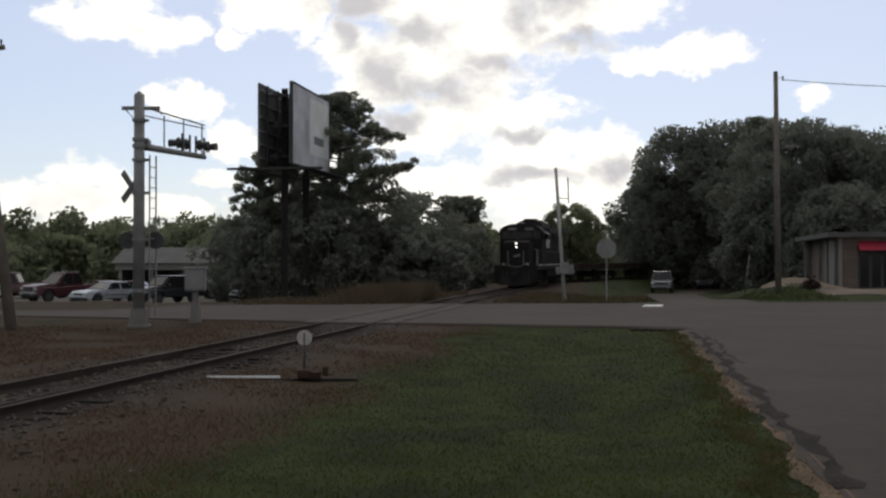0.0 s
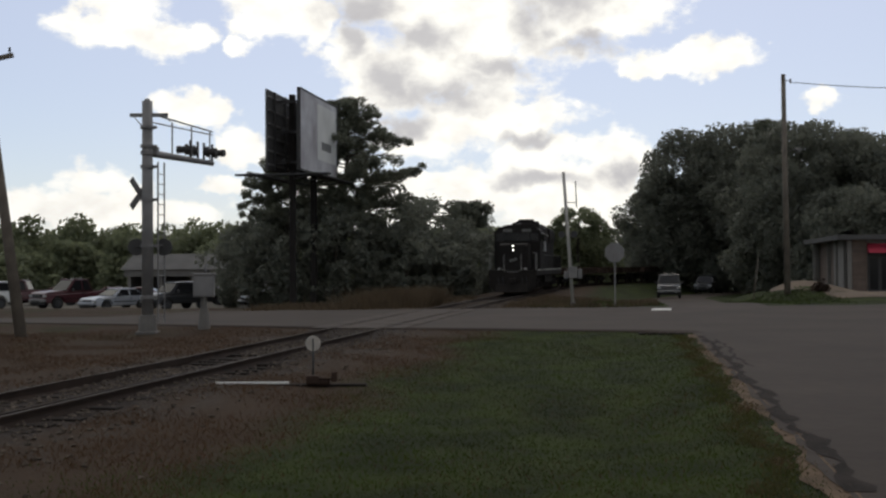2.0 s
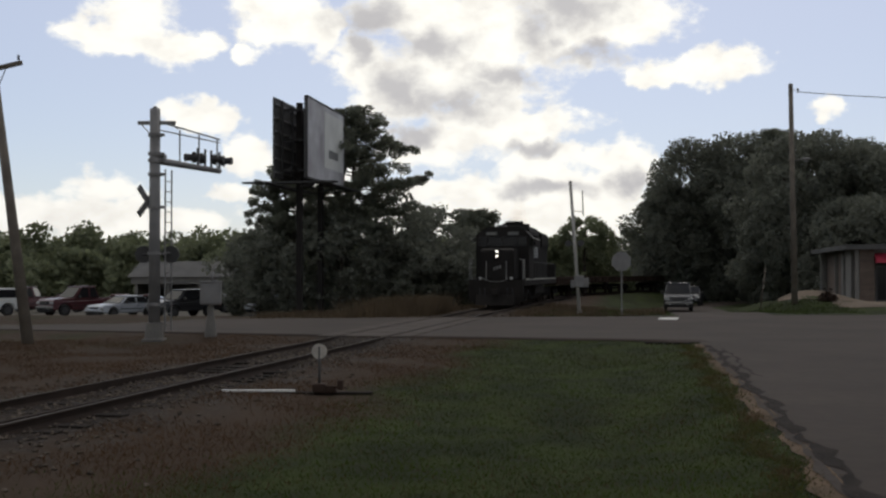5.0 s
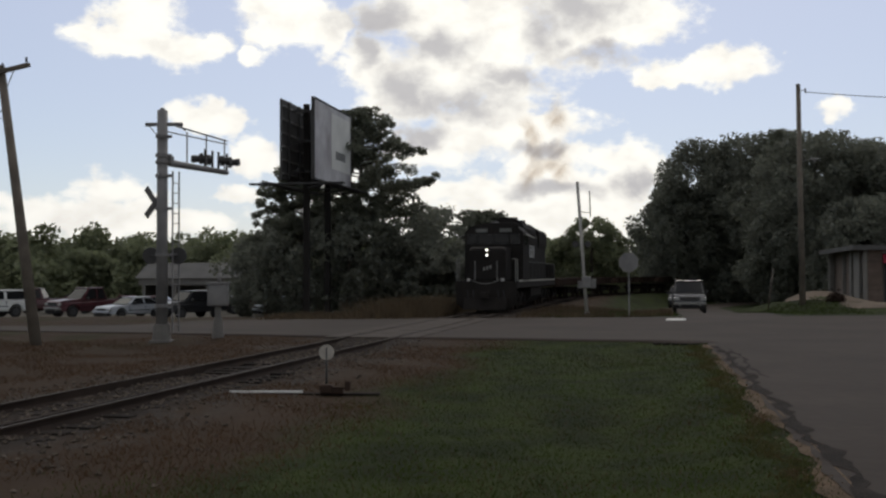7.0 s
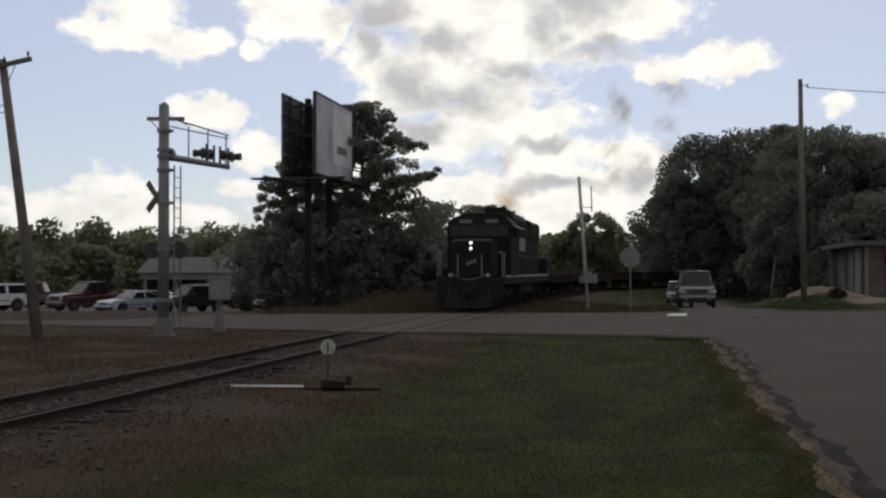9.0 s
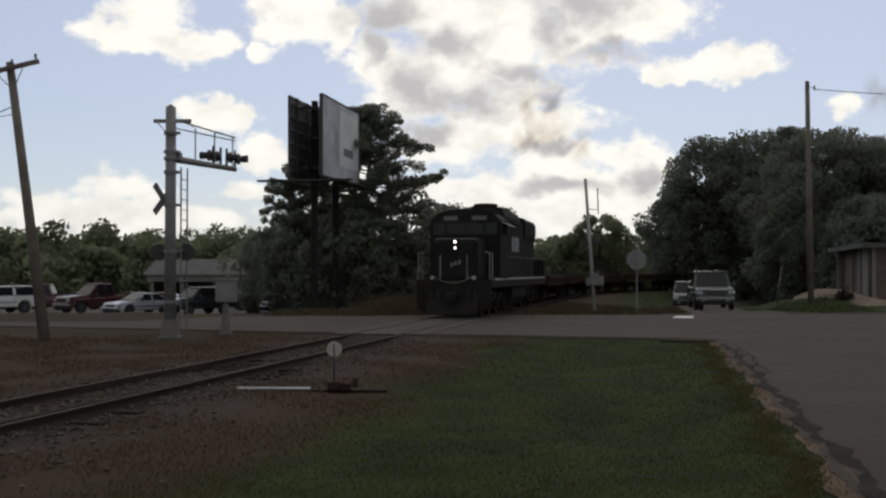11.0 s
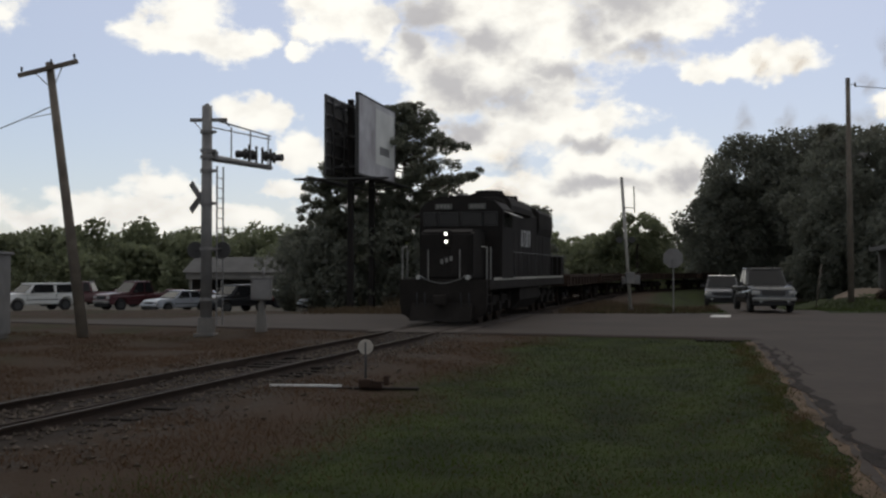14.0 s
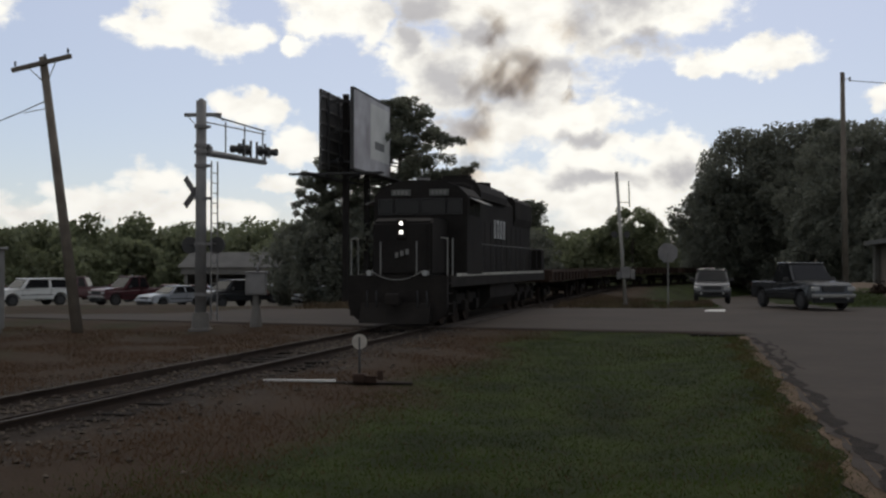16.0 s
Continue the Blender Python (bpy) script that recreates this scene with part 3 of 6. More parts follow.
    part("safety_chain", bm, M_DULL, e, "pale sagging safety chain")
    for x in (-0.9, -0.62, 0.62, 0.9):
        bm = B()
        for k in range(5):
            t0, t1 = k / 5, (k + 1) / 5
            p = lambda t: (x + 0.06 * math.sin(3 * t), 0.42 - 0.18 * math.sin(math.pi * t), 1.1 - 0.75 * t)
            rod(bm, p(t0), p(t1), 0.026, n=6)
        part("air_hose", bm, M_TYRE, e)
    # steps and hand rails at the front corners
    for s in (-1, 1):
        bm = B()
        for k in range(4):
            box(bm, (s * 1.28, 0.95, 0.42 + 0.30 * k), (0.42, 0.55, 0.035))
        for yy in (0.64, 1.26):
            box(bm, (s * 1.28, yy, 0.95), (0.44, 0.03, 1.2))
        part("steps", bm, M_GRIME, e)
        bm = B()
        rod(bm, (s * 1.47, 0.66, 0.55), (s * 1.47, 0.66, 2.65), 0.022)
        rod(bm, (s * 1.47, 1.30, 0.55), (s * 1.47, 1.30, 2.65), 0.022)
        rod(bm, (s * 1.47, 0.66, 2.62), (s * 1.28, 0.62, 2.66), 0.020)
        rod(bm, (s * 0.55, 0.60, 2.55), (s * 0.55, 0.60, 1.56), 0.020)
        part("grab_rail", bm, M_DULL, e, "pale grab rails")
        for y0 in np.arange(5.9, 19.3, 1.65):
            bm = B()
            rod(bm, (s * 1.46, y0, 1.55), (s * 1.46, y0, 2.55), 0.018, n=6)
            part("stanchion", bm, M_DARKSTEEL, e)
        bm = B()
        rod(bm, (s * 1.46, 5.5, 2.55), (s * 1.46, 19.2, 2.55), 0.018)
        part("handrail", bm, M_DARKSTEEL, e)
    # long hood, its dynamic-brake blister, radiators, fans and stack
    bm = B()
    prism(bm, [(-0.92, 1.56), (0.92, 1.56), (0.92, 4.25), (0.70, 4.50), (-0.70, 4.50), (-0.92, 4.25)], "y", 5.35, 19.0)
    bmesh.ops.bevel(bm, geom=[ed for ed in bm.edges if abs(ed.verts[0].co.y - ed.verts[1].co.y) < 1e-4], offset=0.05, segments=2, affect="EDGES")
    hood = part("long_hood", bm, M_BLACK, e)
    bm = B()
    prism(bm, [(-1.05, 4.2), (-1.05, 4.45), (-0.9, 4.76), (-0.5, 4.92), (0.5, 4.92), (0.9, 4.76), (1.05, 4.45), (1.05, 4.2)], "y", 7.2, 12.8)
    bmesh.ops.bevel(bm, geom=[ed for ed in bm.edges if abs(ed.verts[0].co.y - ed.verts[1].co.y) < 1e-4], offset=0.22, segments=3, affect="EDGES")
    part("blister", bm, M_BLACK, hood, "rounded dynamic brake blister")
    bm = B()
    prism(bm, [(-0.94, 3.5), (-1.02, 3.8), (-1.02, 4.48), (-0.85, 4.66), (0.85, 4.66), (1.02, 4.48), (1.02, 3.8), (0.94, 3.5)], "y", 14.6, 18.9)
    part("radiator", bm, M_GRIME, hood, "flared radiator section")
    for yy in (8.2, 11.6, 15.4, 16.7, 18.0):
        bm = B()
        z = 4.92 if yy < 12 else 4.68
        rod(bm, (0, yy, z - 0.03), (0, yy, z + 0.14), 0.56, n=20)
        part("roof_fan", bm, M_GRIME, hood)
    bm = B()
    box(bm, (0, 9.8, 4.96), (0.55, 0.8, 0.26), 0.04)
    part("exhaust_stack", bm, M_GRIME, hood)
    for s in (-1, 1):
        for k in range(11):
            bm = B()
            box(bm, (s * 0.925, 5.95 + 1.08 * k, 2.55), (0.025, 1.0, 1.75), 0.008)
            d = part("hood_door", bm, M_BLACK, hood)
            bm = B()
            box(bm, (s * 0.945, 5.62 + 1.08 * k, 2.55), (0.02, 0.04, 0.14))
            part("latch", bm, M_DARKSTEEL, d)
        # large pale side figures, too faint to read
        bm = B()
        for k in range(4):
            box(bm, (s * 0.948, 10.4 + 0.62 * k, 3.22), (0.012, 0.08, 0.70))
            box(bm, (s * 0.948, 10.66 + 0.62 * k, 3.22), (0.012, 0.08, 0.70))
            box(bm, (s * 0.948, 10.53 + 0.62 * k, 3.22 + (0.30 if k % 2 else -0.30)), (0.012, 0.30, 0.10))
        part("side_figures", bm, mat("faded_white_figures", (0.55, 0.55, 0.55), 0.7, var=0.4, scale=3), hood, "faded pale figures on the hood side")
    # horn, bell, antenna
    bm = B()
    for k, x in enumerate((-0.14, 0, 0.14)):
        rod(bm, (x, 3.9, 4.56), (x, 3.5 - 0.05 * k, 4.58), 0.02, 0.07, n=10)
    part("horn", bm, M_GALV, e)
    bm = B()
    box(bm, (0, 19.6, 2.05), (2.85, 0.9, 1.0), 0.05)
    part("rear_locker", bm, M_GRIME, e, "low dark equipment locker on the rear platform")
    bm = B()
    box(bm, (0.45, 0.945, 2.35), (0.62, 0.03, 1.35), 0.02)
    box(bm, (0.70, 0.925, 2.3), (0.03, 0.03, 0.12))
    part("nose_door", bm, M_BLACK, e)
    for k in range(3):
        bm = B()
        box(bm, (-0.15 + 0.16 * k, 0.92, 2.15 + 0.05 * k), (0.10, 0.04, 0.16), 0.01)
        part("nose_plate", bm, M_DULL, e, "small pale plate on the nose")
    # fuel tank, trucks, wheels
    bm = B()
    vs = prism(bm, [(-1.35, 1.18), (-1.35, 0.7), (-1.0, 0.32), (1.0, 0.32), (1.35, 0.7), (1.35, 1.18)], "y", 7.6, 12.6)
    part("fuel_tank", bm, M_GRIME, e, "grimy black fuel tank")
    for y0 in (4.3, 15.9):
        bm = B()
        for s in (-1, 1):
            box(bm, (s * 1.02, y0, 0.78), (0.16, 4.7, 0.34), 0.03)
            for dy in (-1.7, 0, 1.7):
                box(bm, (s * 1.10, y0 + dy, 0.56), (0.26, 0.36, 0.36), 0.04)
                rod(bm, (s * 1.12, y0 + dy + 0.42, 0.5), (s * 1.12, y0 + dy + 0.42, 1.05), 0.09, n=8)
        box(bm, (0, y0, 0.8), (1.9, 0.5, 0.3))
        tr = part("truck_frame", bm, M_GRIME, e)
        for dy in (-1.7, 0, 1.7):
            bm = B()
            rod(bm, (-0.8, 0, 0), (0.8, 0, 0), 0.09, n=10)
            for s in (-1, 1):
                rod(bm, (s * 0.69, 0, 0), (s * 0.82, 0, 0), 0.51, n=24)
                rod(bm, (s * 0.66, 0, 0), (s * 0.69, 0, 0), 0.54, n=24)
                box(bm, (s * 0.83, 0.2, 0), (0.02, 0.12, 0.12))
            ws = part("wheelset", bm, M_RAIL, e)
            ws.matrix_basis = pose(0, y0 + dy, 0.51)
            WHEELS.append((ws, (0, y0 + dy, 0.51), 0.51, "train"))
    return e


def make_gondola():
    e = thing("flat_wagon", pose(0, 0, 0), "low rusty flat wagon behind the locomotive", "wagon", "wagons of the train")
    boxes("floor", [((0, 7.5, 1.12), (2.9, 14.6, 0.16))], M_RUST, e)
    for s in (-1, 1):
        boxes("side", [((s * 1.45, 7.5, 1.32), (0.07, 14.6, 0.42))], M_RUST, e, "rusty ribbed side", 0.01)
        bm = B()
        for k in range(11):
            box(bm, (s * 1.52, 0.5 + 1.4 * k, 1.32), (0.08, 0.12, 0.42))
        box(bm, (s * 1.50, 7.5, 1.55), (0.14, 14.6, 0.10))
        part("rib", bm, M_RUST, e)
    for y in (0.2, 14.8):
        boxes("end", [((0, y, 1.32), (2.9, 0.08, 0.42))], M_RUST, e, bevel=0.01)
    for y in (-0.35, 15.35):
        boxes("coupler", [((0, y, 0.86), (0.25, 0.9, 0.25))], M_GRIME, e)
    for y0 in (2.2, 12.8):
        bm = B()
        for s in (-1, 1):
            box(bm, (s * 1.0, y0, 0.55), (0.14, 2.1, 0.28), 0.03)
        box(bm, (0, y0, 0.7), (2.3, 0.4, 0.3))
        part("truck_frame", bm, M_GRIME, e)
        for dy in (-0.85, 0.85):
            bm = B()
            rod(bm, (-0.8, 0, 0), (0.8, 0, 0), 0.08, n=8)
            for s in (-1, 1):
                rod(bm, (s * 0.68, 0, 0), (s * 0.82, 0, 0), 0.42, n=20)
            ws = part("wheelset", bm, M_RAIL, e)
            ws.matrix_basis = pose(0, y0 + dy, 0.42)
    return e


loco = make_locomotive()
wagons = [make_gondola()]
for _k in range(5):
    wagons.append(copy_thing(wagons[0], pose(0, 0, 0)))
for w_ in wagons:
    for c_ in w_.children:
        if c_.name.startswith("wheelset"):
            WHEELS.append((c_, tuple(c_.matrix_basis.translation), 0.42, "train"))


# ---------------------------------------------------------------- road vehicles; front looks along -y, ground at z = 0
def make_car(name, label, category, kind, paint, group=""):
    """kind: pickup, suv, sedan, van. Body lofted from a side outline, with a narrower glazed cabin."""
    spec = {
        "pickup": dict(L=5.6, W=1.98, r=0.39, ax=(0.95, 4.55), belt=1.17, roof=1.98, hood=1.16, low=0.38, cab=(1.55, 2.25, 3.35, 3.65), bed=1.17),
        "suv": dict(L=4.5, W=1.84, r=0.37, ax=(0.85, 3.55), belt=1.12, roof=1.78, hood=1.08, low=0.42, cab=(1.15, 1.75, 4.1, 4.42), bed=None),
        "wagon": dict(L=5.2, W=1.94, r=0.38, ax=(0.95, 4.2), belt=1.12, roof=1.76, hood=1.08, low=0.42, cab=(1.45, 2.05, 4.95, 5.15), bed=None),
        "sedan": dict(L=4.7, W=1.78, r=0.32, ax=(0.9, 3.6), belt=0.92, roof=1.42, hood=0.86, low=0.28, cab=(1.35, 2.05, 3.3, 4.0), bed=None),
    }[kind]
    L, W, r, (a1, a2), belt, roof, hood, low = (spec[k] for k in ("L", "W", "r", "ax", "belt", "roof", "hood", "low"))
    c0, c1, c2, c3 = spec["cab"]
    e = thing(name, pose(0, 0, 0), label, category, group)
    h = W / 2
    # lower body, cut by wheel arches
    out = [(0.05, low + 0.05), (0.0, low + 0.28), (0.06, hood - 0.12), (0.22, hood - 0.03), (c0, hood + 0.06), (c0 + 0.1, belt)]
    if spec["bed"]:
        out += [(c3, belt), (c3 + 0.02, spec["bed"]), (L - 0.03, spec["bed"]), (L, low + 0.3), (L - 0.05, low + 0.05)]
    else:
        out += [(c3 - 0.05, belt), (L - 0.12, belt - 0.05 if kind != "sedan" else belt - 0.02), (L - 0.02, belt - 0.2), (L, low + 0.25), (L - 0.06, low + 0.03)]
    arch = []
    for a in (a2, a1):
        arch += [(a + (r + 0.09) * math.cos(t), max(low, r + (r + 0.09) * math.sin(t))) for t in np.linspace(0.02, math.pi - 0.02, 9)]
    out += arch
    bm = B()
    prism(bm, out, "x", -h, h)
    for v in bm.verts:
        t = max(0.0, (v.co.z - low - 0.3)) / 1.0
        v.co.x *= 1 - 0.05 * t
        nose = max(0.0, 0.45 - v.co.y) / 0.45
        v.co.x *= 1 - 0.10 * nose * nose
    bmesh.ops.bevel(bm, geom=[ed for ed in bm.edges if abs(ed.verts[0].co.x) > h * 0.7 and abs(ed.verts[0].co.x - ed.verts[1].co.x) < 0.2], offset=0.06, segments=3, affect="EDGES")
    body = part("body", bm, paint, e, smooth=False)
    # cabin: roof and pillars as a shell, glass set in it
    t = 0.14 if kind != "sedan" else 0.20
    bm = B()
    lo = [(-h * 0.94, c0), (h * 0.94, c0), (h * 0.94, c3), (-h * 0.94, c3)]
    hi = [(-h * 0.94 + t, c1), (h * 0.94 - t, c1), (h * 0.94 - t, c2), (-h * 0.94 + t, c2)]
    a = [bm.verts.new((x, y, belt - 0.02)) for x, y in lo]
    b = [bm.verts.new((x, y, roof - 0.05)) for x, y in hi]
    for i in range(4):
        bm.faces.new((a[i], a[(i + 1) % 4], b[(i + 1) % 4], b[i]))
    bm.faces.new(b)
    bm.faces.new(a[::-1])
    bmesh.ops.bevel(bm, geom=bm.edges[:], offset=0.06, segments=3, affect="EDGES")
    part("cabin", bm, paint, e)
    bm = B()
    box(bm, (0, (c1 + c2) / 2, roof - 0.035), (2 * (h * 0.94 - t) + 0.04, c2 - c1 + 0.06, 0.08), 0.038)
    part("roof", bm, paint, e)

    def pane(nm, p, label_, push):
        bm_ = B()
        c = sum((Vector(q) for q in p), Vector()) / len(p)
        vs_ = [bm_.verts.new(Vector(q) + (Vector(q) - c) * -0.10 + Vector(push)) for q in p]
        bm_.faces.new(vs_)
        g = bmesh.ops.extrude_face_region(bm_, geom=bm_.faces[:])
        bmesh.ops.translate(bm_, vec=-Vector(push) * 1.5, verts=[v_ for v_ in g["geom"] if isinstance(v_, bmesh.types.BMVert)])
        bmesh.ops.recalc_face_normals(bm_, faces=bm_.faces[:])
        return part(nm, bm_, M_GLASS, e, label_)
    zl, zh = belt + 0.02, roof - 0.07
    xl, xh = h * 0.94, h * 0.94 - t
    pane("windshield", [(-xl, c0, zl), (xl, c0, zl), (xh, c1, zh), (-xh, c1, zh)], "dark windshield", (0, -0.015, 0.012))
    pane("rear_window", [(xl, c3, zl), (-xl, c3, zl), (-xh, c2, zh), (xh, c2, zh)], "", (0, 0.015, 0.012))
    mid = (c1 + c2) / 2
    for s in (-1, 1):
        pane("side_window", [(s * xl, c0 + 0.22, zl), (s * xl, mid, zl), (s * xh, mid, zh), (s * xh, c1 + 0.05, zh)], "", (s * 0.015, 0, 0.004))
        pane("side_window", [(s * xl, mid + 0.05, zl), (s * xl, c3 - 0.12, zl), (s * xh, c2 - 0.05, zh), (s * xh, mid + 0.05, zh)], "", (s * 0.015, 0, 0.004))
        bm = B()
        box(bm, (s * (h * 0.80), 0.05, hood - 0.27), (0.34, 0.12, 0.17), 0.03)
        part("headlight", bm, M_LENS, e, "clear unlit headlight")
        bm = B()
        box(bm, (s * (h * 0.88), L - 0.02, belt - 0.25), (0.15, 0.06, 0.3), 0.015)
        part("tail_light", bm, M_AMBER, e)
        bm = B()
        box(bm, (s * (h + 0.10), c0 + 0.45, belt + 0.10), (0.20, 0.10, 0.17), 0.03)
        rod(bm, (s * (h - 0.06), c0 + 0.45, belt + 0.04), (s * (h + 0.06), c0 + 0.45, belt + 0.07), 0.025, n=6)
        part("mirror", bm, M_DARKSTEEL, e)
        bm = B()
        box(bm, (s * (h - 0.012), mid + 0.08, belt - 0.12), (0.03, 0.16, 0.035))
        part("door_handle", bm, M_DARKSTEEL, e)
        for a_ in (a1, a2):
            bm = B()
            rod(bm, (-0.11, 0, 0), (0.11, 0, 0), r, n=28)
            bmesh.ops.bevel(bm, geom=[ed for ed in bm.edges if abs(ed.verts[0].co.x - ed.verts[1].co.x) < 1e-4], offset=0.03, segments=2, affect="EDGES")
            w = part("wheel", bm, M_TYRE, e, "black tyre")
            w.matrix_basis = pose(s * (h - 0.12), a_, r)
            bm = B()
            rod(bm, (s * 0.08, 0, 0), (s * 0.117, 0, 0), r * 0.62, n=20)
            for k in range(5):
                ang = k * 2 * math.pi / 5
                box(bm, (s * 0.12, math.cos(ang) * r * 0.34, math.sin(ang) * r * 0.34), (0.02, 0.09, r * 0.45), rot=Matrix.Rotation(ang - math.pi / 2, 3, "X"))
            part("rim", bm, M_RIM, w)
            WHEELS.append((w, (s * (h - 0.12), a_, r), r, name))
    chrome = M_DULL if kind in ("pickup", "wagon") else paint
    bm = B()
    box(bm, (0, 0.0, low + 0.22), (W * 0.95, 0.22, 0.15), 0.05)
    part("front_bumper", bm, chrome, e)
    bm = B()
    box(bm, (0, L, low + 0.2), (W * 0.93, 0.16, 0.20), 0.05)
    part("rear_bumper", bm, chrome, e)
    bm = B()
    box(bm, (0, 0.08, low + 0.04), (W * 0.90, 0.22, 0.24), 0.05)
    part("valance", bm, M_TYRE, e, "black lower valance")
    for s in (-1, 1):
        bm = B()
        rod(bm, (s * W * 0.30, -0.09, low + 0.13), (s * W * 0.30, -0.115, low + 0.13), 0.06, n=12)
        part("fog_lamp", bm, M_LENS, e)
        for yy in (c0 + 0.12, mid + 0.03, c3 - 0.10):
            boxes("door_seam", [((s * (h - 0.008), yy, (low + belt) / 2 + 0.08), (0.022, 0.014, belt - low - 0.3))], M_TYRE, e, "dark door gap")
        boxes("rubbing_strip", [((s * (h - 0.002), (a1 + a2) / 2, low + 0.30), (0.03, a2 - a1 - 2 * r - 0.3, 0.05))], M_TYRE, e, "black rubbing strip")
        rods("wiper", [((s * 0.15, c0, belt + 0.03), (s * 0.15 - 0.42, c0 + 0.16, belt + 0.16), 0.010)], M_TYRE, e, n=5)
    bm = B()
    box(bm, (0, 0.03, hood - 0.27), (W * 0.50, 0.10, 0.24), 0.02)
    g = part("grille", bm, M_DARKSTEEL, e)
    bm = B()
    for k in range(3):
        box(bm, (0, -0.03, hood - 0.35 + 0.08 * k), (W * 0.48, 0.02, 0.02))
    part("grille_bar", bm, M_RIM, g)
    if spec["bed"]:
        bm = B()
        box(bm, (0, (c3 + L) / 2 + 0.02, spec["bed"] - 0.03), (W * 0.76, L - c3 - 0.2, 0.08))
        part("bed_floor", bm, M_BLACK, e, "dark load bed")
    return e


def paint(name, col, rough=0.3):
    return mat(name, col, rough, 0.1, scale=0.8, var=0.15, fine=0.05, spec=0.6)


M_SILVER = paint("silver_grey_paint", (0.075, 0.075, 0.077), 0.22)
M_CARWHITE = paint("white_car_paint", (0.62, 0.62, 0.60))
M_MAROON = paint("maroon_paint", (0.060, 0.010, 0.014))
M_PALEBLUE = paint("pale_silver_paint", (0.36, 0.38, 0.41))
M_CARBLACK = paint("black_car_paint", (0.015, 0.015, 0.017))
M_GREYCAR = paint("grey_car_paint", (0.030, 0.031, 0.033), 0.22)
M_CARRED = paint("red_car_paint", (0.10, 0.014, 0.014))

pickup = make_car("pickup_truck", "grey pickup truck turning at the crossroads", "pickup truck", "pickup", M_GREYCAR)
follower = make_car("small_suv", "silver sport utility car waiting behind the pickup", "car", "suv", M_SILVER)
LOT = "parked cars at the lot"
lot_cars = [
    (make_car("white_crew_cab", "white crew-cab truck parked on the grass edge", "truck", "wagon", M_CARWHITE, LOT), (-32.0, 66.5, 38)),
    (make_car("parked_pickup", "maroon pickup truck parked in a row", "pickup truck", "pickup", M_MAROON, LOT), (-27.4, 72.0, 38)),
    (make_car("parked_sedan", "pale silver sedan parked in a row", "car", "sedan", M_PALEBLUE, LOT), (-23.1, 69.0, 36)),
    (make_car("parked_suv", "black off-road car parked beside the lot", "car", "suv", M_CARBLACK, LOT), (-19.1, 68.5, 40)),
]
for c_, (x_, y_, rz_) in lot_cars:
    c_.matrix_basis = pose(x_, y_, float(land(x_, y_)) + 0.01, 0, 0, -rz_)
red_car = make_car("red_parked_car", "dull red sedan parked in the back row", "car", "sedan", M_CARRED, LOT)
red_car.matrix_basis = pose(-34.5, 88, float(land(-34.5, 88)) + 0.01, 0, 0, -80)
for x_, y_, rz_, src in ((-31, 91, -85, red_car), (-40, 90, -80, red_car), (-18.5, 82, -70, lot_cars[1][0]), (-14.6, 76, -65, lot_cars[2][0]), (-22.5, 90, -85, lot_cars[2][0]), (-43, 84, -70, red_car), (-37, 86, -82, lot_cars[1][0]), (-27, 86, -84, red_car), (-25, 93, -80, lot_cars[3][0]), (-20, 95, -86, red_car), (-16, 88, -80, lot_cars[3][0]), (-12.5, 84, -70, lot_cars[2][0])):
    copy_thing(src, pose(x_, y_, float(land(x_, y_)) + 0.01, 0, 0, rz_))


# ---------------------------------------------------------------- poles, signals, signs
def on_land(x, y, rz=0.0, lift=0.0):
    return pose(x, y, float(land(x, y)) + lift, 0, 0, rz)


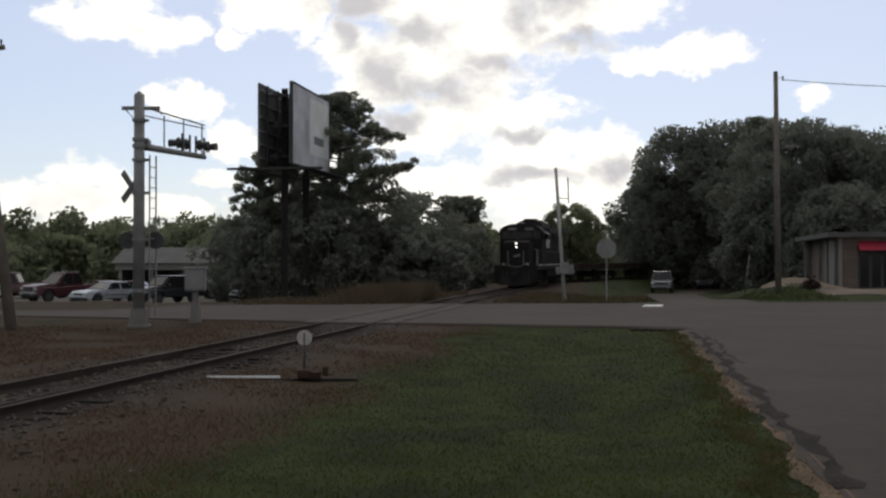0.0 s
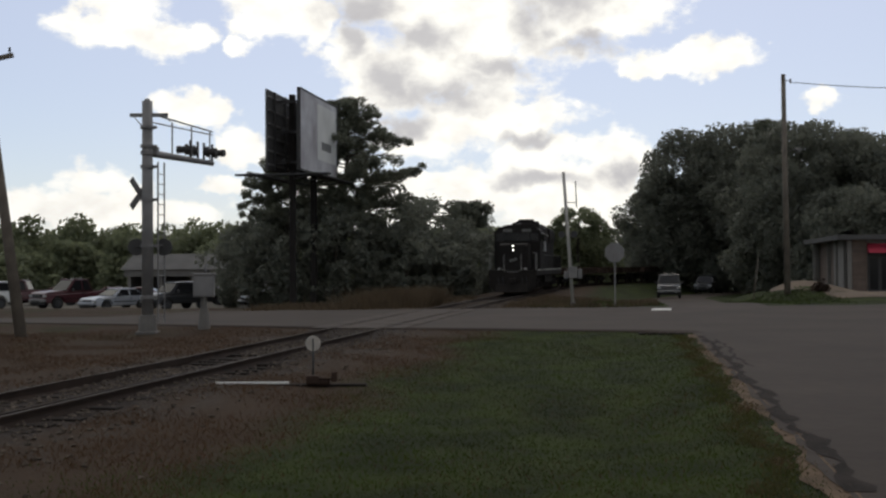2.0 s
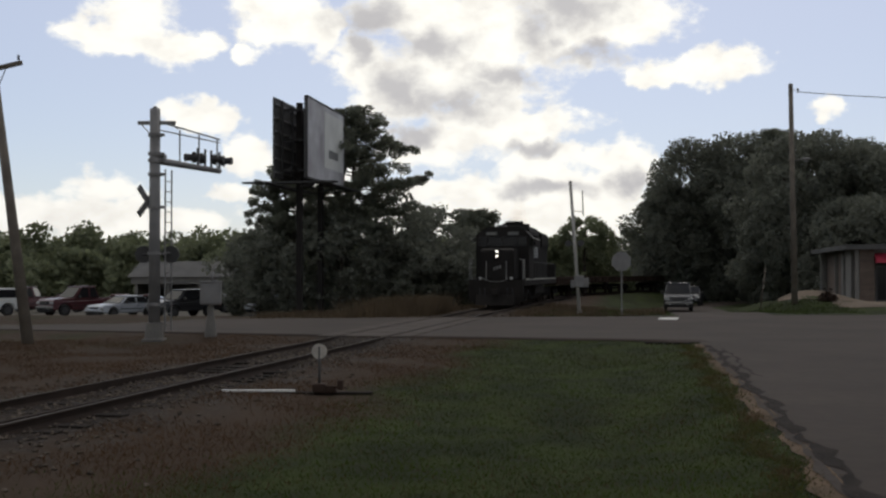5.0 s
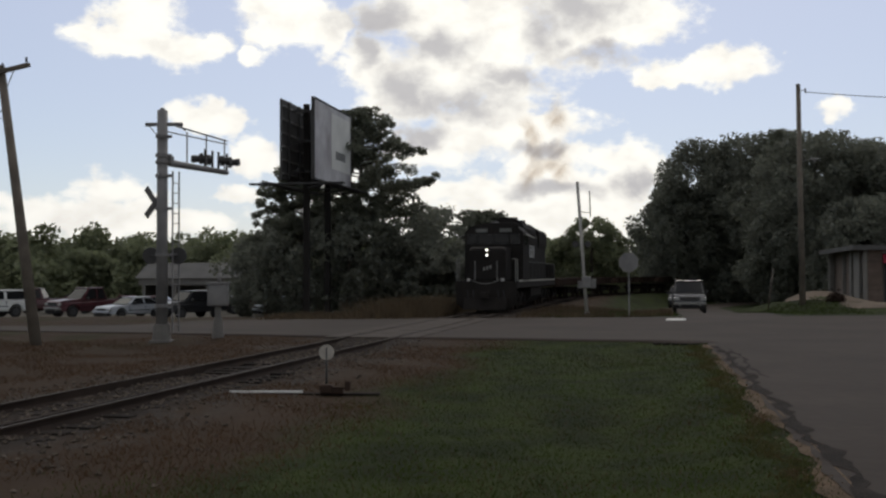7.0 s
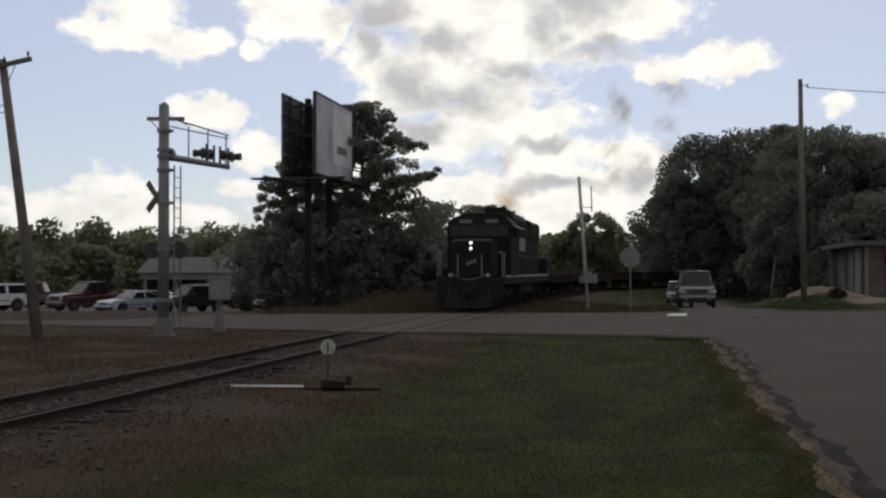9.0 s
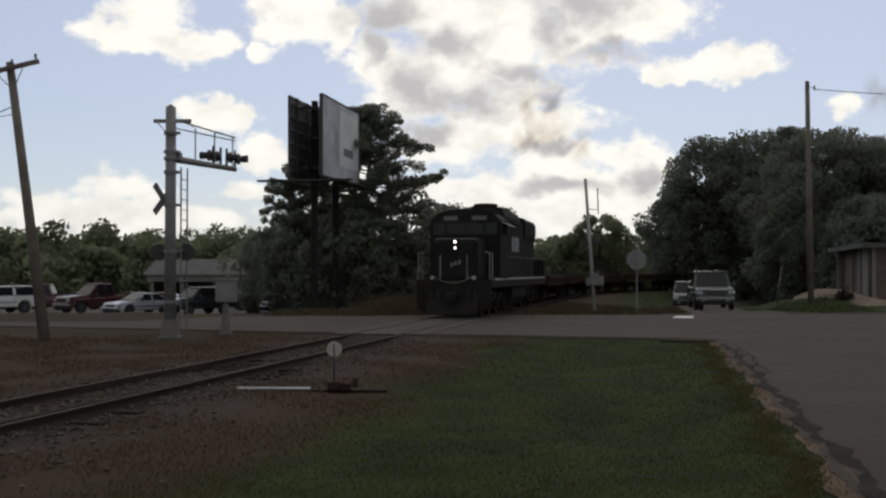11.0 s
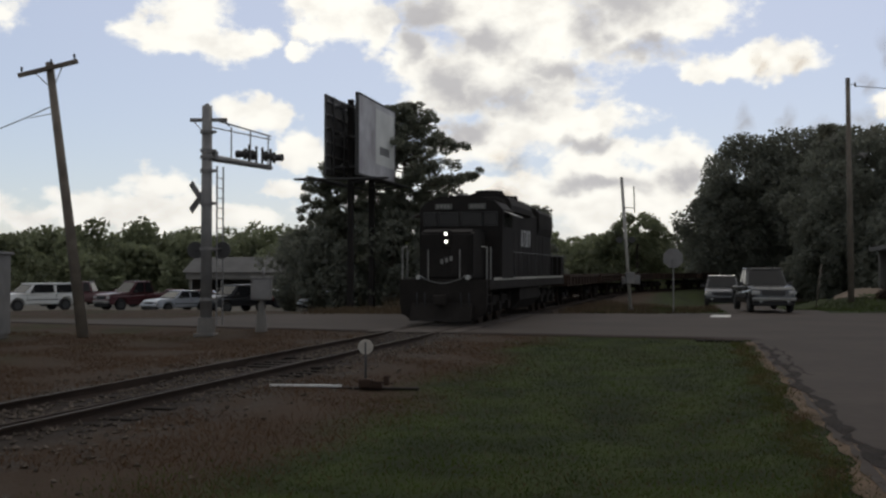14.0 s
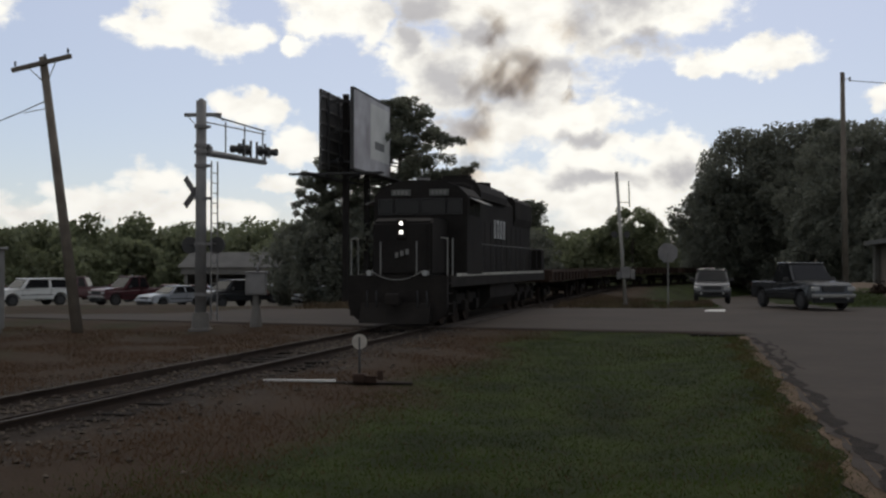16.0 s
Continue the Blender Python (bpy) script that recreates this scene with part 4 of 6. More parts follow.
def make_signal_mast():
    """Cantilever crossing signal; its arm reaches over the road."""
    e = thing("crossing_signal_mast", on_land(-9.2, 33.0), "grey steel crossing signal mast with a cantilever arm", "signal")
    rods("mast", [((0, 0, 0.1), (0, 0, 7.05), 0.175, 0.155)], M_GALV, e, n=20)
    bm = B()
    rod(bm, (0, 0, 7.0), (0, 0, 7.12), 0.12, 0.06, n=12)
    part("cap", bm, M_GALV, e)
    bm = B()
    rod(bm, (0, 0, -0.1), (0, 0, 0.55), 0.30, 0.24, n=16)
    box(bm, (0, 0, 0.0), (0.62, 0.62, 0.14), 0.03)
    part("base", bm, M_CONCRETE, e, "pale concrete foot with a bolted flange")
    d = Vector((1.18, 3.6, 0)).normalized()
    for z in (1.05, 2.6, 4.0, 5.0, 5.42, 5.62, 6.2):
        bm = B()
        rod(bm, (0, 0, z), (0, 0, z + 0.10), 0.205, n=16)
        box(bm, (0.22, 0.0, z + 0.05), (0.14, 0.08, 0.08))
        part("clamp", bm, M_GALV, e)
    tip = d * 3.79
    bm = B()
    rod(bm, (0, 0, 5.48), (tip.x, tip.y, 5.48), 0.115, 0.085, n=12)
    box(bm, (d.x * 0.25, d.y * 0.25, 5.55), (0.35, 0.35, 0.28), 0.02)
    part("arm", bm, M_GALV, e, "horizontal cantilever arm")
    bm = B()
    rod(bm, (0.5, 0.05, 6.62), (0.56, 0.5, 6.50), 0.022, n=6)
    rod(bm, (0.3, 0.3, 6.62), (tip.x, tip.y, 6.55), 0.026, n=6)
    rod(bm, (0.1, 0.2, 6.42), (tip.x, tip.y, 6.44), 0.020, n=6)
    for f in (0.36, 0.66, 0.96):
        q = d * 3.79 * f
        rod(bm, (q.x, q.y, 5.5), (q.x, q.y, 6.56), 0.024, n=6)
    part("railing", bm, M_GALV, e, "thin walkway railing")
    bm = B()
    box(bm, (0.05, 0, 6.62), (1.15, 0.10, 0.11), 0.01)
    rod(bm, (-0.42, 0, 6.58), (-0.12, 0, 6.25), 0.015, n=6)
    part("crossarm", bm, M_GALV, e)
    # flashing lamp pairs on the arm, dark
    for f, s in ((0.64, -1), (0.76, -1), (0.86, 1), (1.0, 1)):
        q = d * 3.79 * f
        ax = Vector((s * 0.98, -s * 0.18, 0))
        ctr = Vector((q.x, q.y, 5.82)) + ax * 0.10
        bm = B()
        rod(bm, ctr, ctr + ax * 0.05, 0.18, 0.18, n=20)
        rod(bm, ctr + ax * 0.05, ctr + ax * 0.34, 0.10, 0.13, n=14)
        rod(bm, ctr, ctr - ax * 0.12, 0.13, 0.06, n=12)
        rod(bm, (q.x, q.y, 5.5), (q.x, q.y, 6.12), 0.04, n=6)
        part("flasher", bm, M_DARKSTEEL, e, "dark round flasher with a hood")
    # lower pair of flashers on the mast
    for s in (-1, 1):
        bm = B()
        c = Vector((s * 0.42, 0.25, 2.62))
        rod(bm, c, c + Vector((0, 0.08, 0)), 0.26, n=18)
        rod(bm, c + Vector((0, 0.08, 0)), c + Vector((0, 0.38, 0)), 0.12, 0.15, n=12)
        rod(bm, (0, 0.2, 2.62), c, 0.03, n=6)
        part("mast_flasher", bm, M_DARKSTEEL, e)
    # crossbuck, seen almost from its edge
    for a in (45, -45):
        bm = B()
        box(bm, (0, 0, 0), (1.22, 0.025, 0.21), rot=Matrix.Rotation(radians(a), 3, "Y"))
        cb = part("crossbuck", bm, M_GALV, e, "grey back of a crossbuck board")
        cb.matrix_basis = pose(-0.28, 0.26, 4.24, 0, 0, 66)
    # ladder
    lx, ly = 0.37, 0.18
    bm = B()
    for s in (-1, 1):
        rod(bm, (lx + 0.06 * s, ly + 0.14 * s, 0.3), (lx + 0.06 * s, ly + 0.14 * s, 5.2), 0.025, n=6)
    lad = part("ladder", bm, M_GALV, e)
    for k in range(15):
        bm = B()
        z = 0.5 + 0.31 * k
        rod(bm, (lx - 0.06, ly - 0.14, z), (lx + 0.06, ly + 0.14, z), 0.014, n=6)
        part("rung", bm, M_GALV, lad)
    return e


make_signal_mast()


def make_relay_box():
    e = thing("relay_box", on_land(-7.62, 33.6, 8), "grey metal relay box on a pedestal beside the signal", "box")
    bm = B()
    rod(bm, (0, 0, -0.1), (0, 0, 0.62), 0.20, 0.13, n=14)
    rod(bm, (0, 0, 0.6), (0, 0, 1.0), 0.10, n=12)
    part("pedestal", bm, M_CONCRETE, e, "tapered pale pedestal")
    boxes("case", [((0, 0, 1.33), (0.62, 0.45, 0.68))], M_GALV, e, bevel=0.02)
    boxes("door", [((0, -0.235, 1.33), (0.54, 0.025, 0.58))], M_GALV, e, bevel=0.008)
    boxes("lid", [((0, 0, 1.69), (0.68, 0.52, 0.05))], M_GALV, e, bevel=0.01)
    rods("vent", [((0.05, 0, 1.7), (0.05, 0, 2.0), 0.05)], M_GALV, e)


make_relay_box()


def make_bungalow():
    e = thing("signal_cabinet", on_land(-15.85, 30.9, 0), "tall pale grey signal equipment cabinet beside the track", "cabinet")
    boxes("case", [((0, 0, 1.30), (2.2, 1.6, 2.35))], M_GALV, e, bevel=0.02)
    boxes("roof", [((0, 0, 2.51), (2.35, 1.75, 0.08))], M_GALV, e, bevel=0.02)
    boxes("plinth", [((0, 0, 0.04), (2.1, 1.5, 0.2))], M_CONCRETE, e)
    boxes("door", [((-0.2, -0.81, 1.3), (0.85, 0.03, 2.0))], M_GALV, e, bevel=0.01)


make_bungalow()


def make_leaning_pole():
    e = thing("leaning_utility_pole", on_land(-12.45, 31.6), "old wooden utility pole leaning to one side", "utility pole")
    top = Vector((-1.18, 0.1, 8.2))
    rods("pole", [((0, 0, -0.3), tuple(top), 0.17, 0.115)], M_WOOD, e, n=14)
    bm = B()
    c = top * 0.975
    box(bm, c + Vector((0, -0.16, 0)), (1.85, 0.11, 0.13), 0.01, rot=Matrix.Rotation(radians(-13), 3, "Y"))
    part("crossarm", bm, M_WOOD, e, "tilted wooden crossarm")
    rods("brace", [(c + Vector((-0.42, -0.1, -0.12)), top * 0.90, 0.015), (c + Vector((0.42, -0.1, 0.08)), top * 0.90, 0.015)], M_DARKSTEEL, e, n=6)
    for x in (-0.8, 0.1, 0.8):
        p = c + Vector((x, -0.16, 0.10 + x * 0.23))
        rods("insulator", [(p, p + Vector((0, 0, 0.14)), 0.035)], M_DARKSTEEL, e)
    bm = B()
    a, b = top * 0.845, Vector((-14, -1.0, 5.0))
    pts = [a.lerp(b, k / 16) - Vector((0, 0, 1.1 * (1 - (2 * k / 16 - 1) ** 2))) for k in range(17)]
    for p, q in zip(pts, pts[1:]):
        rod(bm, p, q, 0.017, n=5)
    rod(bm, a + Vector((0, 0, -0.25)), pts[1] + Vector((0.1, 0, -0.02)), 0.012, n=5)
    part("wire", bm, M_DARKSTEEL, e, "slack dark wire")


make_leaning_pole()


def make_gate_mast():
    e = thing("far_signal_mast", on_land(5.85, 52.5), "slim pale signal mast with a junction box", "signal")
    rods("mast", [((0, 0, 0), (-0.42, 0, 6.45), 0.085, 0.075)], M_POLEPAINT, e, n=12)
    bm = B()
    box(bm, (-0.02, -0.05, 1.62), (0.42, 0.35, 0.55), 0.02)
    box(bm, (0.32, 0, 1.55), (0.22, 0.3, 0.45), 0.02)
    box(bm, (-0.32, 0, 1.5), (0.18, 0.25, 0.35), 0.02)
    part("junction_box", bm, M_GALV, e)
    bm = B()
    rod(bm, (-0.30, 0, 5.0), (0.22, 0, 4.95), 0.02, n=6)
    rod(bm, (0.20, 0, 4.75), (0.16, 0, 6.0), 0.028, n=8)
    part("antenna", bm, M_DARKSTEEL, e, "thin upright rod on a bracket")
    for s in (-1, 1):
        bm = B()
        c = Vector((-0.22 + s * 0.30, 0.1, 3.45))
        rod(bm, c, c + Vector((0, -0.06, 0)), 0.16, n=16)
        rod(bm, c, c + Vector((0, 0.3, 0)), 0.13, 0.06, n=10)
        rod(bm, (-0.22, 0, 3.45), c, 0.025, n=6)
        part("flasher", bm, M_DARKSTEEL, e)
    bm = B()
    rod(bm, (0, 0, -0.05), (0, 0, 0.22), 0.15, 0.12, n=12)
    part("base", bm, M_GALV, e)


make_gate_mast()


def make_stop_sign():
    e = thing("stop_sign", on_land(7.55, 50.4, 0), "grey unpainted back of an octagonal road sign on a post", "sign")
    z = 2.42 - float(land(7.55, 50.4))
    bm = B()
    prism(bm, [(0.48 * math.cos(radians(22.5 + 45 * k)), z + 0.48 * math.sin(radians(22.5 + 45 * k))) for k in range(8)], "y", 0.0, 0.012)
    part("plate", bm, M_GALV, e)
    boxes("post", [((0, -0.035, z / 2 - 0.05), (0.06, 0.045, z + 0.1))], M_GALV, e)


make_stop_sign()


def make_power_pole():
    e = thing("utility_pole", on_land(18.75, 61.0), "tall wooden utility pole with a street lamp", "utility pole")
    rods("pole", [((0, 0, -0.2), (-0.12, 0, 12.3), 0.17, 0.12)], M_WOOD, e, n=14)
    bm = B()
    rod(bm, (-0.1, 0, 7.95), (0.55, -0.1, 8.1), 0.025, n=6)
    box(bm, (0.66, -0.12, 8.08), (0.42, 0.24, 0.14), 0.04)
    rod(bm, (0.66, -0.12, 7.9), (0.66, -0.12, 8.02), 0.10, 0.12, n=12)
    part("street_lamp", bm, M_GALV, e, "unlit grey lamp head on a short bracket")
    bm = B()
    rod(bm, (0.0, 0, 11.95), (0.28, 0, 11.95), 0.02, n=6)
    rod(bm, (0.28, 0, 11.8), (0.28, 0, 12.05), 0.05, n=8)
    part("insulator", bm, M_GALV, e)
    bm = B()
    a, b = Vector((0.3, 0, 11.85)), Vector((28, -6, 12.5))
    pts = [a.lerp(b, k / 20) - Vector((0, 0, 1.1 * (1 - (2 * k / 20 - 1) ** 2))) for k in range(21)]
    for p, q in zip(pts, pts[1:]):
        rod(bm, p, q, 0.022, n=5)
    part("wire", bm, M_DARKSTEEL, e)


make_power_pole()


def make_switch_stand():
    x, y = -2.36, 18.6
    e = thing("switch_stand", on_land(x, y, 0), "low railway switch stand with a round pale target", "switch stand")
    z = -float(land(x, y))
    rods("spindle", [((0, 0, 0.05), (0, 0, z + 0.62), 0.020)], M_DARKSTEEL, e)
    bm = B()
    rod(bm, (0, -0.012, z + 0.54), (0, 0.0, z + 0.54), 0.13, n=24)
    part("target", bm, mat("weathered_target", (0.42, 0.38, 0.33), 0.7, var=0.35, scale=5), e, "round weathered pale disc")
    bm = B()
    box(bm, (0.0, 0, 0.12), (0.22, 0.24, 0.16), 0.03)
    box(bm, (0.16, 0.02, 0.08), (0.26, 0.18, 0.10), 0.03)
    rod(bm, (0.05, -0.05, 0.15), (0.36, -0.1, 0.14), 0.02, n=6)
    box(bm, (0.37, -0.1, 0.18), (0.10, 0.08, 0.17), 0.02)
    part("stand", bm, M_RUST, e, "rusty cast stand with its lever")
    boxes("switch_tie", [((-0.9, 0.12, -0.02), (3.6, 0.22, 0.12))], M_TIE, e, "long weathered tie under the stand", 0.012)
    # added pale bar that stands for the pale timber edge of the tie
    boxes("pale_tie_edge", [((-1.02, -0.10, 0.08), (1.25, 0.035, 0.04))], M_WHITE, e, "pale bar standing for the timber edge of the switch tie", 0.01)


make_switch_stand()


def make_billboard():
    x0, y0 = -8.0, 66.0
    e = thing("billboard", on_land(x0, y0, -9.0), "tall back-to-back advertising billboard on steel posts", "billboard")
    g = float(land(x0, y0))
    zb, zt = 7.45 - g, 12.0 - g
    # the face towards the road is at +x, the other panel shows its framed back
    boxes("face_panel", [((0.0, 0, (zb + zt) / 2), (0.14, 8.0, zt - zb))], M_POSTER, e, "faded poster panel", 0.02)
    boxes("poster_sheet", [((0.078, 1.6, (zb + zt) / 2 + 0.25), (0.012, 4.2, (zt - zb) * 0.74))], M_PAPER, e, "pale paper sheet")
    boxes("poster_bar", [((0.088, 1.5, zb + 1.75), (0.006, 2.2, 0.5))], mat("grey_print", (0.16, 0.16, 0.16), 0.8), e, "grey unreadable print")
    fr = [((0.0, -4.04, (zb + zt) / 2), (0.2, 0.1, zt - zb + 0.12)), ((0.0, 4.04, (zb + zt) / 2), (0.2, 0.1, zt - zb + 0.12)),
          ((0.0, 0, zt + 0.05), (0.2, 8.1, 0.1)), ((0.0, 0, zb - 0.05), (0.2, 8.1, 0.1))]
    boxes("frame", fr, M_DARKSTEEL, e)
    boxes("back_panel", [((-1.95, 0, (zb + zt) / 2 + 0.0), (0.12, 8.0, zt - zb + 0.1))], M_ROOF, e, "dark back of the second panel", 0.01)
    for k in range(6):
        boxes("stringer", [((-1.84, 0, zb + 0.3 + 0.78 * k), (0.10, 7.9, 0.08))], M_GALV, e)
    for y in (-3.0, -1.0, 1.2, 3.2):
        boxes("upright", [((-1.76, y, (zb + zt) / 2), (0.12, 0.14, zt - zb))], M_DARKSTEEL, e)
    bm = B()
    for z in (zb + 0.5, (zb + zt) / 2, zt - 0.5):
        box(bm, (-1.0, 0, z), (0.12, 7.6, 0.14))
        for y in (-2.6, 0, 2.6):
            box(bm, (-0.95, y, z), (1.9, 0.10, 0.12))
    part("truss", bm, M_DARKSTEEL, e)
    for y in (-2.2, 2.2):
        boxes("post", [((-0.95, y, zt / 2 - 0.1), (0.32, 0.32, zt + 0.1))], M_BLACK, e)
    bm = B()
    for x in (0.75, -2.7):
        box(bm, (x, 0, zb - 0.28), (0.7, 8.4, 0.06))
        for y in (-3, -1, 1, 3):
            rod(bm, (x, y, zb - 0.28), (-0.95 + (0.3 if x > 0 else -0.3), y, zb - 0.5), 0.04, n=6)
    box(bm, (-1.0, -3.9, zb - 0.32), (5.6, 0.5, 0.10))
    part("catwalk", bm, M_DARKSTEEL, e, "dark maintenance catwalk")


make_billboard()


# ---------------------------------------------------------------- trees and scrub
def leaf_cloud(centres, radii, per, size, rs, flat=0.75, wide=0.55):
    """Leaf quads strewn through clumps; the clumps are denser towards their outside."""
    n = len(centres) * per
    c = np.repeat(centres, per, 0)
    r = np.repeat(radii, per)[:, None]
    d = rs.normal(size=(n, 3))
    d /= np.linalg.norm(d, axis=1)[:, None]
    p = c + d * r * rs.uniform(0.25, 1.0, (n, 1)) ** 0.5 * (1, 1, flat)
    a = rs.normal(size=(n, 3))
    a /= np.linalg.norm(a, axis=1)[:, None]
    b = np.cross(a, rs.normal(size=(n, 3)))
    b /= np.linalg.norm(b, axis=1)[:, None] + 1e-9
    s = rs.uniform(0.6, 1.35, (n, 1)) * size
    v = np.stack([p - a * s, p + b * s * wide, p + a * s, p - b * s * wide], 1)
    f = np.arange(n * 4).reshape(n, 4)
    return v.reshape(-1, 3), f


def make_tree(name, x, y, height, spread, label, seed, clumps=60, per=70, size=0.22, material=None, base=0.12, shape="round", trunk=0.28, group=""):
    rs = np.random.RandomState(seed)
    e = thing(name, on_land(x, y), label, "tree", group)
    bm = B()
    top = Vector((rs.uniform(-0.4, 0.4), rs.uniform(-0.4, 0.4), height * 0.93))
    mid = Vector((rs.uniform(-0.3, 0.3), rs.uniform(-0.3, 0.3), height * 0.5))
    rod(bm, (0, 0, -0.2), mid, trunk, trunk * 0.62, n=10)
    rod(bm, mid, top, trunk * 0.62, trunk * 0.12, n=8)
    cs, rr = [], []
    for k in range(clumps):
        t = (k + 0.5) / clumps
        z = base + (1 - base) * t
        if shape == "round":
            prof = math.sqrt(max(0.0, 1 - (2 * (z - base) / (1 - base) - 0.95) ** 2 / 1.15)) + 0.05
        else:
            prof = 0.55 + 0.45 * math.sin(math.pi * min(1, z))
        ang = k * 2.39996 + rs.uniform(-0.5, 0.5)
        rad = spread * prof * (rs.uniform(0.45, 1.0) if shape != "round" else rs.uniform(0.62, 1.0))
        p = Vector((math.cos(ang) * rad, math.sin(ang) * rad, height * min(0.97, z) + rs.uniform(-0.3, 0.3)))
        cs.append(p)
        rr.append(0.27 * spread * rs.uniform(0.7, 1.3))
        if k % 4 == 0:
            zt = p.z * 0.80
            start = Vector((0, 0, 0)).lerp(mid, zt / mid.z) if zt < mid.z else mid.lerp(top, (zt - mid.z) / (top.z - mid.z))
            rod(bm, start, p, trunk * 0.22, trunk * 0.07, n=5)
    part("trunk", bm, M_BARK, e)
    v, f = leaf_cloud(np.array([tuple(c) for c in cs]), np.array(rr), per, size, rs, 0.75)
    raw("crown", v.tolist(), f.tolist(), material or M_LEAF, e)
    return e


def make_pine(name, x, y, height, label, seed, reach, base, limbs=60, tuft=0.5, per=85, trunk=0.26):
    """A ragged pine: bare trunk, limbs that sag and then lift at their ends, needle tufts along the outer half of each. reach: limb length by the distance from the top."""
    rs = np.random.RandomState(seed)
    e = thing(name, on_land(x, y), label, "tree", "pine trees")
    bm = B()
    bend = [Vector((0.25 * math.sin(0.9 * k + seed), 0.2 * math.cos(1.3 * k + seed), -0.2 + (height + 0.1) * k / 6)) for k in range(7)]
    for k in range(6):
        rod(bm, bend[k], bend[k + 1], trunk * (1 - k / 6.6), trunk * (1 - (k + 1) / 6.6), n=9)
    part("trunk", bm, M_BARK, e)
    cs, rr = [], []
    bm = B()
    for k in range(limbs):
        z = height * (base + (0.985 - base) * ((k + 0.5) / limbs) ** 0.9)
        L_ = reach(height - z) * rs.uniform(0.55, 1.08)
        a = k * 2.39996 + rs.uniform(-0.4, 0.4)
        out = Vector((math.cos(a), math.sin(a), 0))
        side_ = Vector((-out.y, out.x, 0))
        f = min(5.999, max(0.0, z / height * 6))
        p0 = bend[int(f)].lerp(bend[int(f) + 1], f - int(f))
        sag = rs.uniform(-0.10, 0.12)
        p1 = p0 + out * L_ * 0.55 + Vector((0, 0, L_ * sag))
        p2 = p0 + out * L_ + Vector((0, 0, L_ * (sag + rs.uniform(0.05, 0.28)))) + side_ * L_ * rs.uniform(-0.15, 0.15)
        rod(bm, p0, p1, 0.055, 0.035, n=5)
        rod(bm, p1, p2, 0.035, 0.012, n=5)
        n = 3 + int(L_ * 1.7)
        for j in range(n):
            t = rs.uniform(0.25, 1.0) if j else 1.0
            p = p0.lerp(p1, t / 0.55) if t < 0.55 else p1.lerp(p2, (t - 0.55) / 0.45)
            q = p + side_ * L_ * rs.uniform(-0.2, 0.2) * t + Vector((0, 0, rs.uniform(-0.1, 0.25)))
            if j % 2:
                rod(bm, p, q, 0.016, 0.008, n=4)
            cs.append(tuple(q))
            rr.append(tuft * rs.uniform(0.65, 1.3))
    part("limb_framework", bm, M_BARK, e)
    v, f = leaf_cloud(np.array(cs), np.array(rr), per, 0.15, rs, 0.72, 0.28)
    raw("crown", v.tolist(), f.tolist(), M_NEEDLE, e)
    return e


def make_woods(name, spots, label, seed, size, material, per=55):
    """A far wood: many crowns of uneven height in one mesh. spots: x, y, height, spread."""
    rs = np.random.RandomState(seed)
    cs, rr = [], []
    for x, y, h, sp in spots:
        g = float(land(x, y))
        for k in range(16):
            z = rs.uniform(0.05, 1.0)
            w = math.sqrt(max(0.05, 1 - (1.7 * z - 0.75) ** 2))
            a = rs.uniform(0, 2 * math.pi)
            cs.append((x + math.cos(a) * sp * w * rs.uniform(0.2, 0.9), y + math.sin(a) * sp * w * rs.uniform(0.2, 0.9), g + h * z * 0.92))
            rr.append(sp * rs.uniform(0.30, 0.48))
    v, f = leaf_cloud(np.array(cs), np.array(rr), per, size, rs)
    return tagged(raw(name, v.tolist(), f.tolist(), material), label, "trees", kind="stuff")


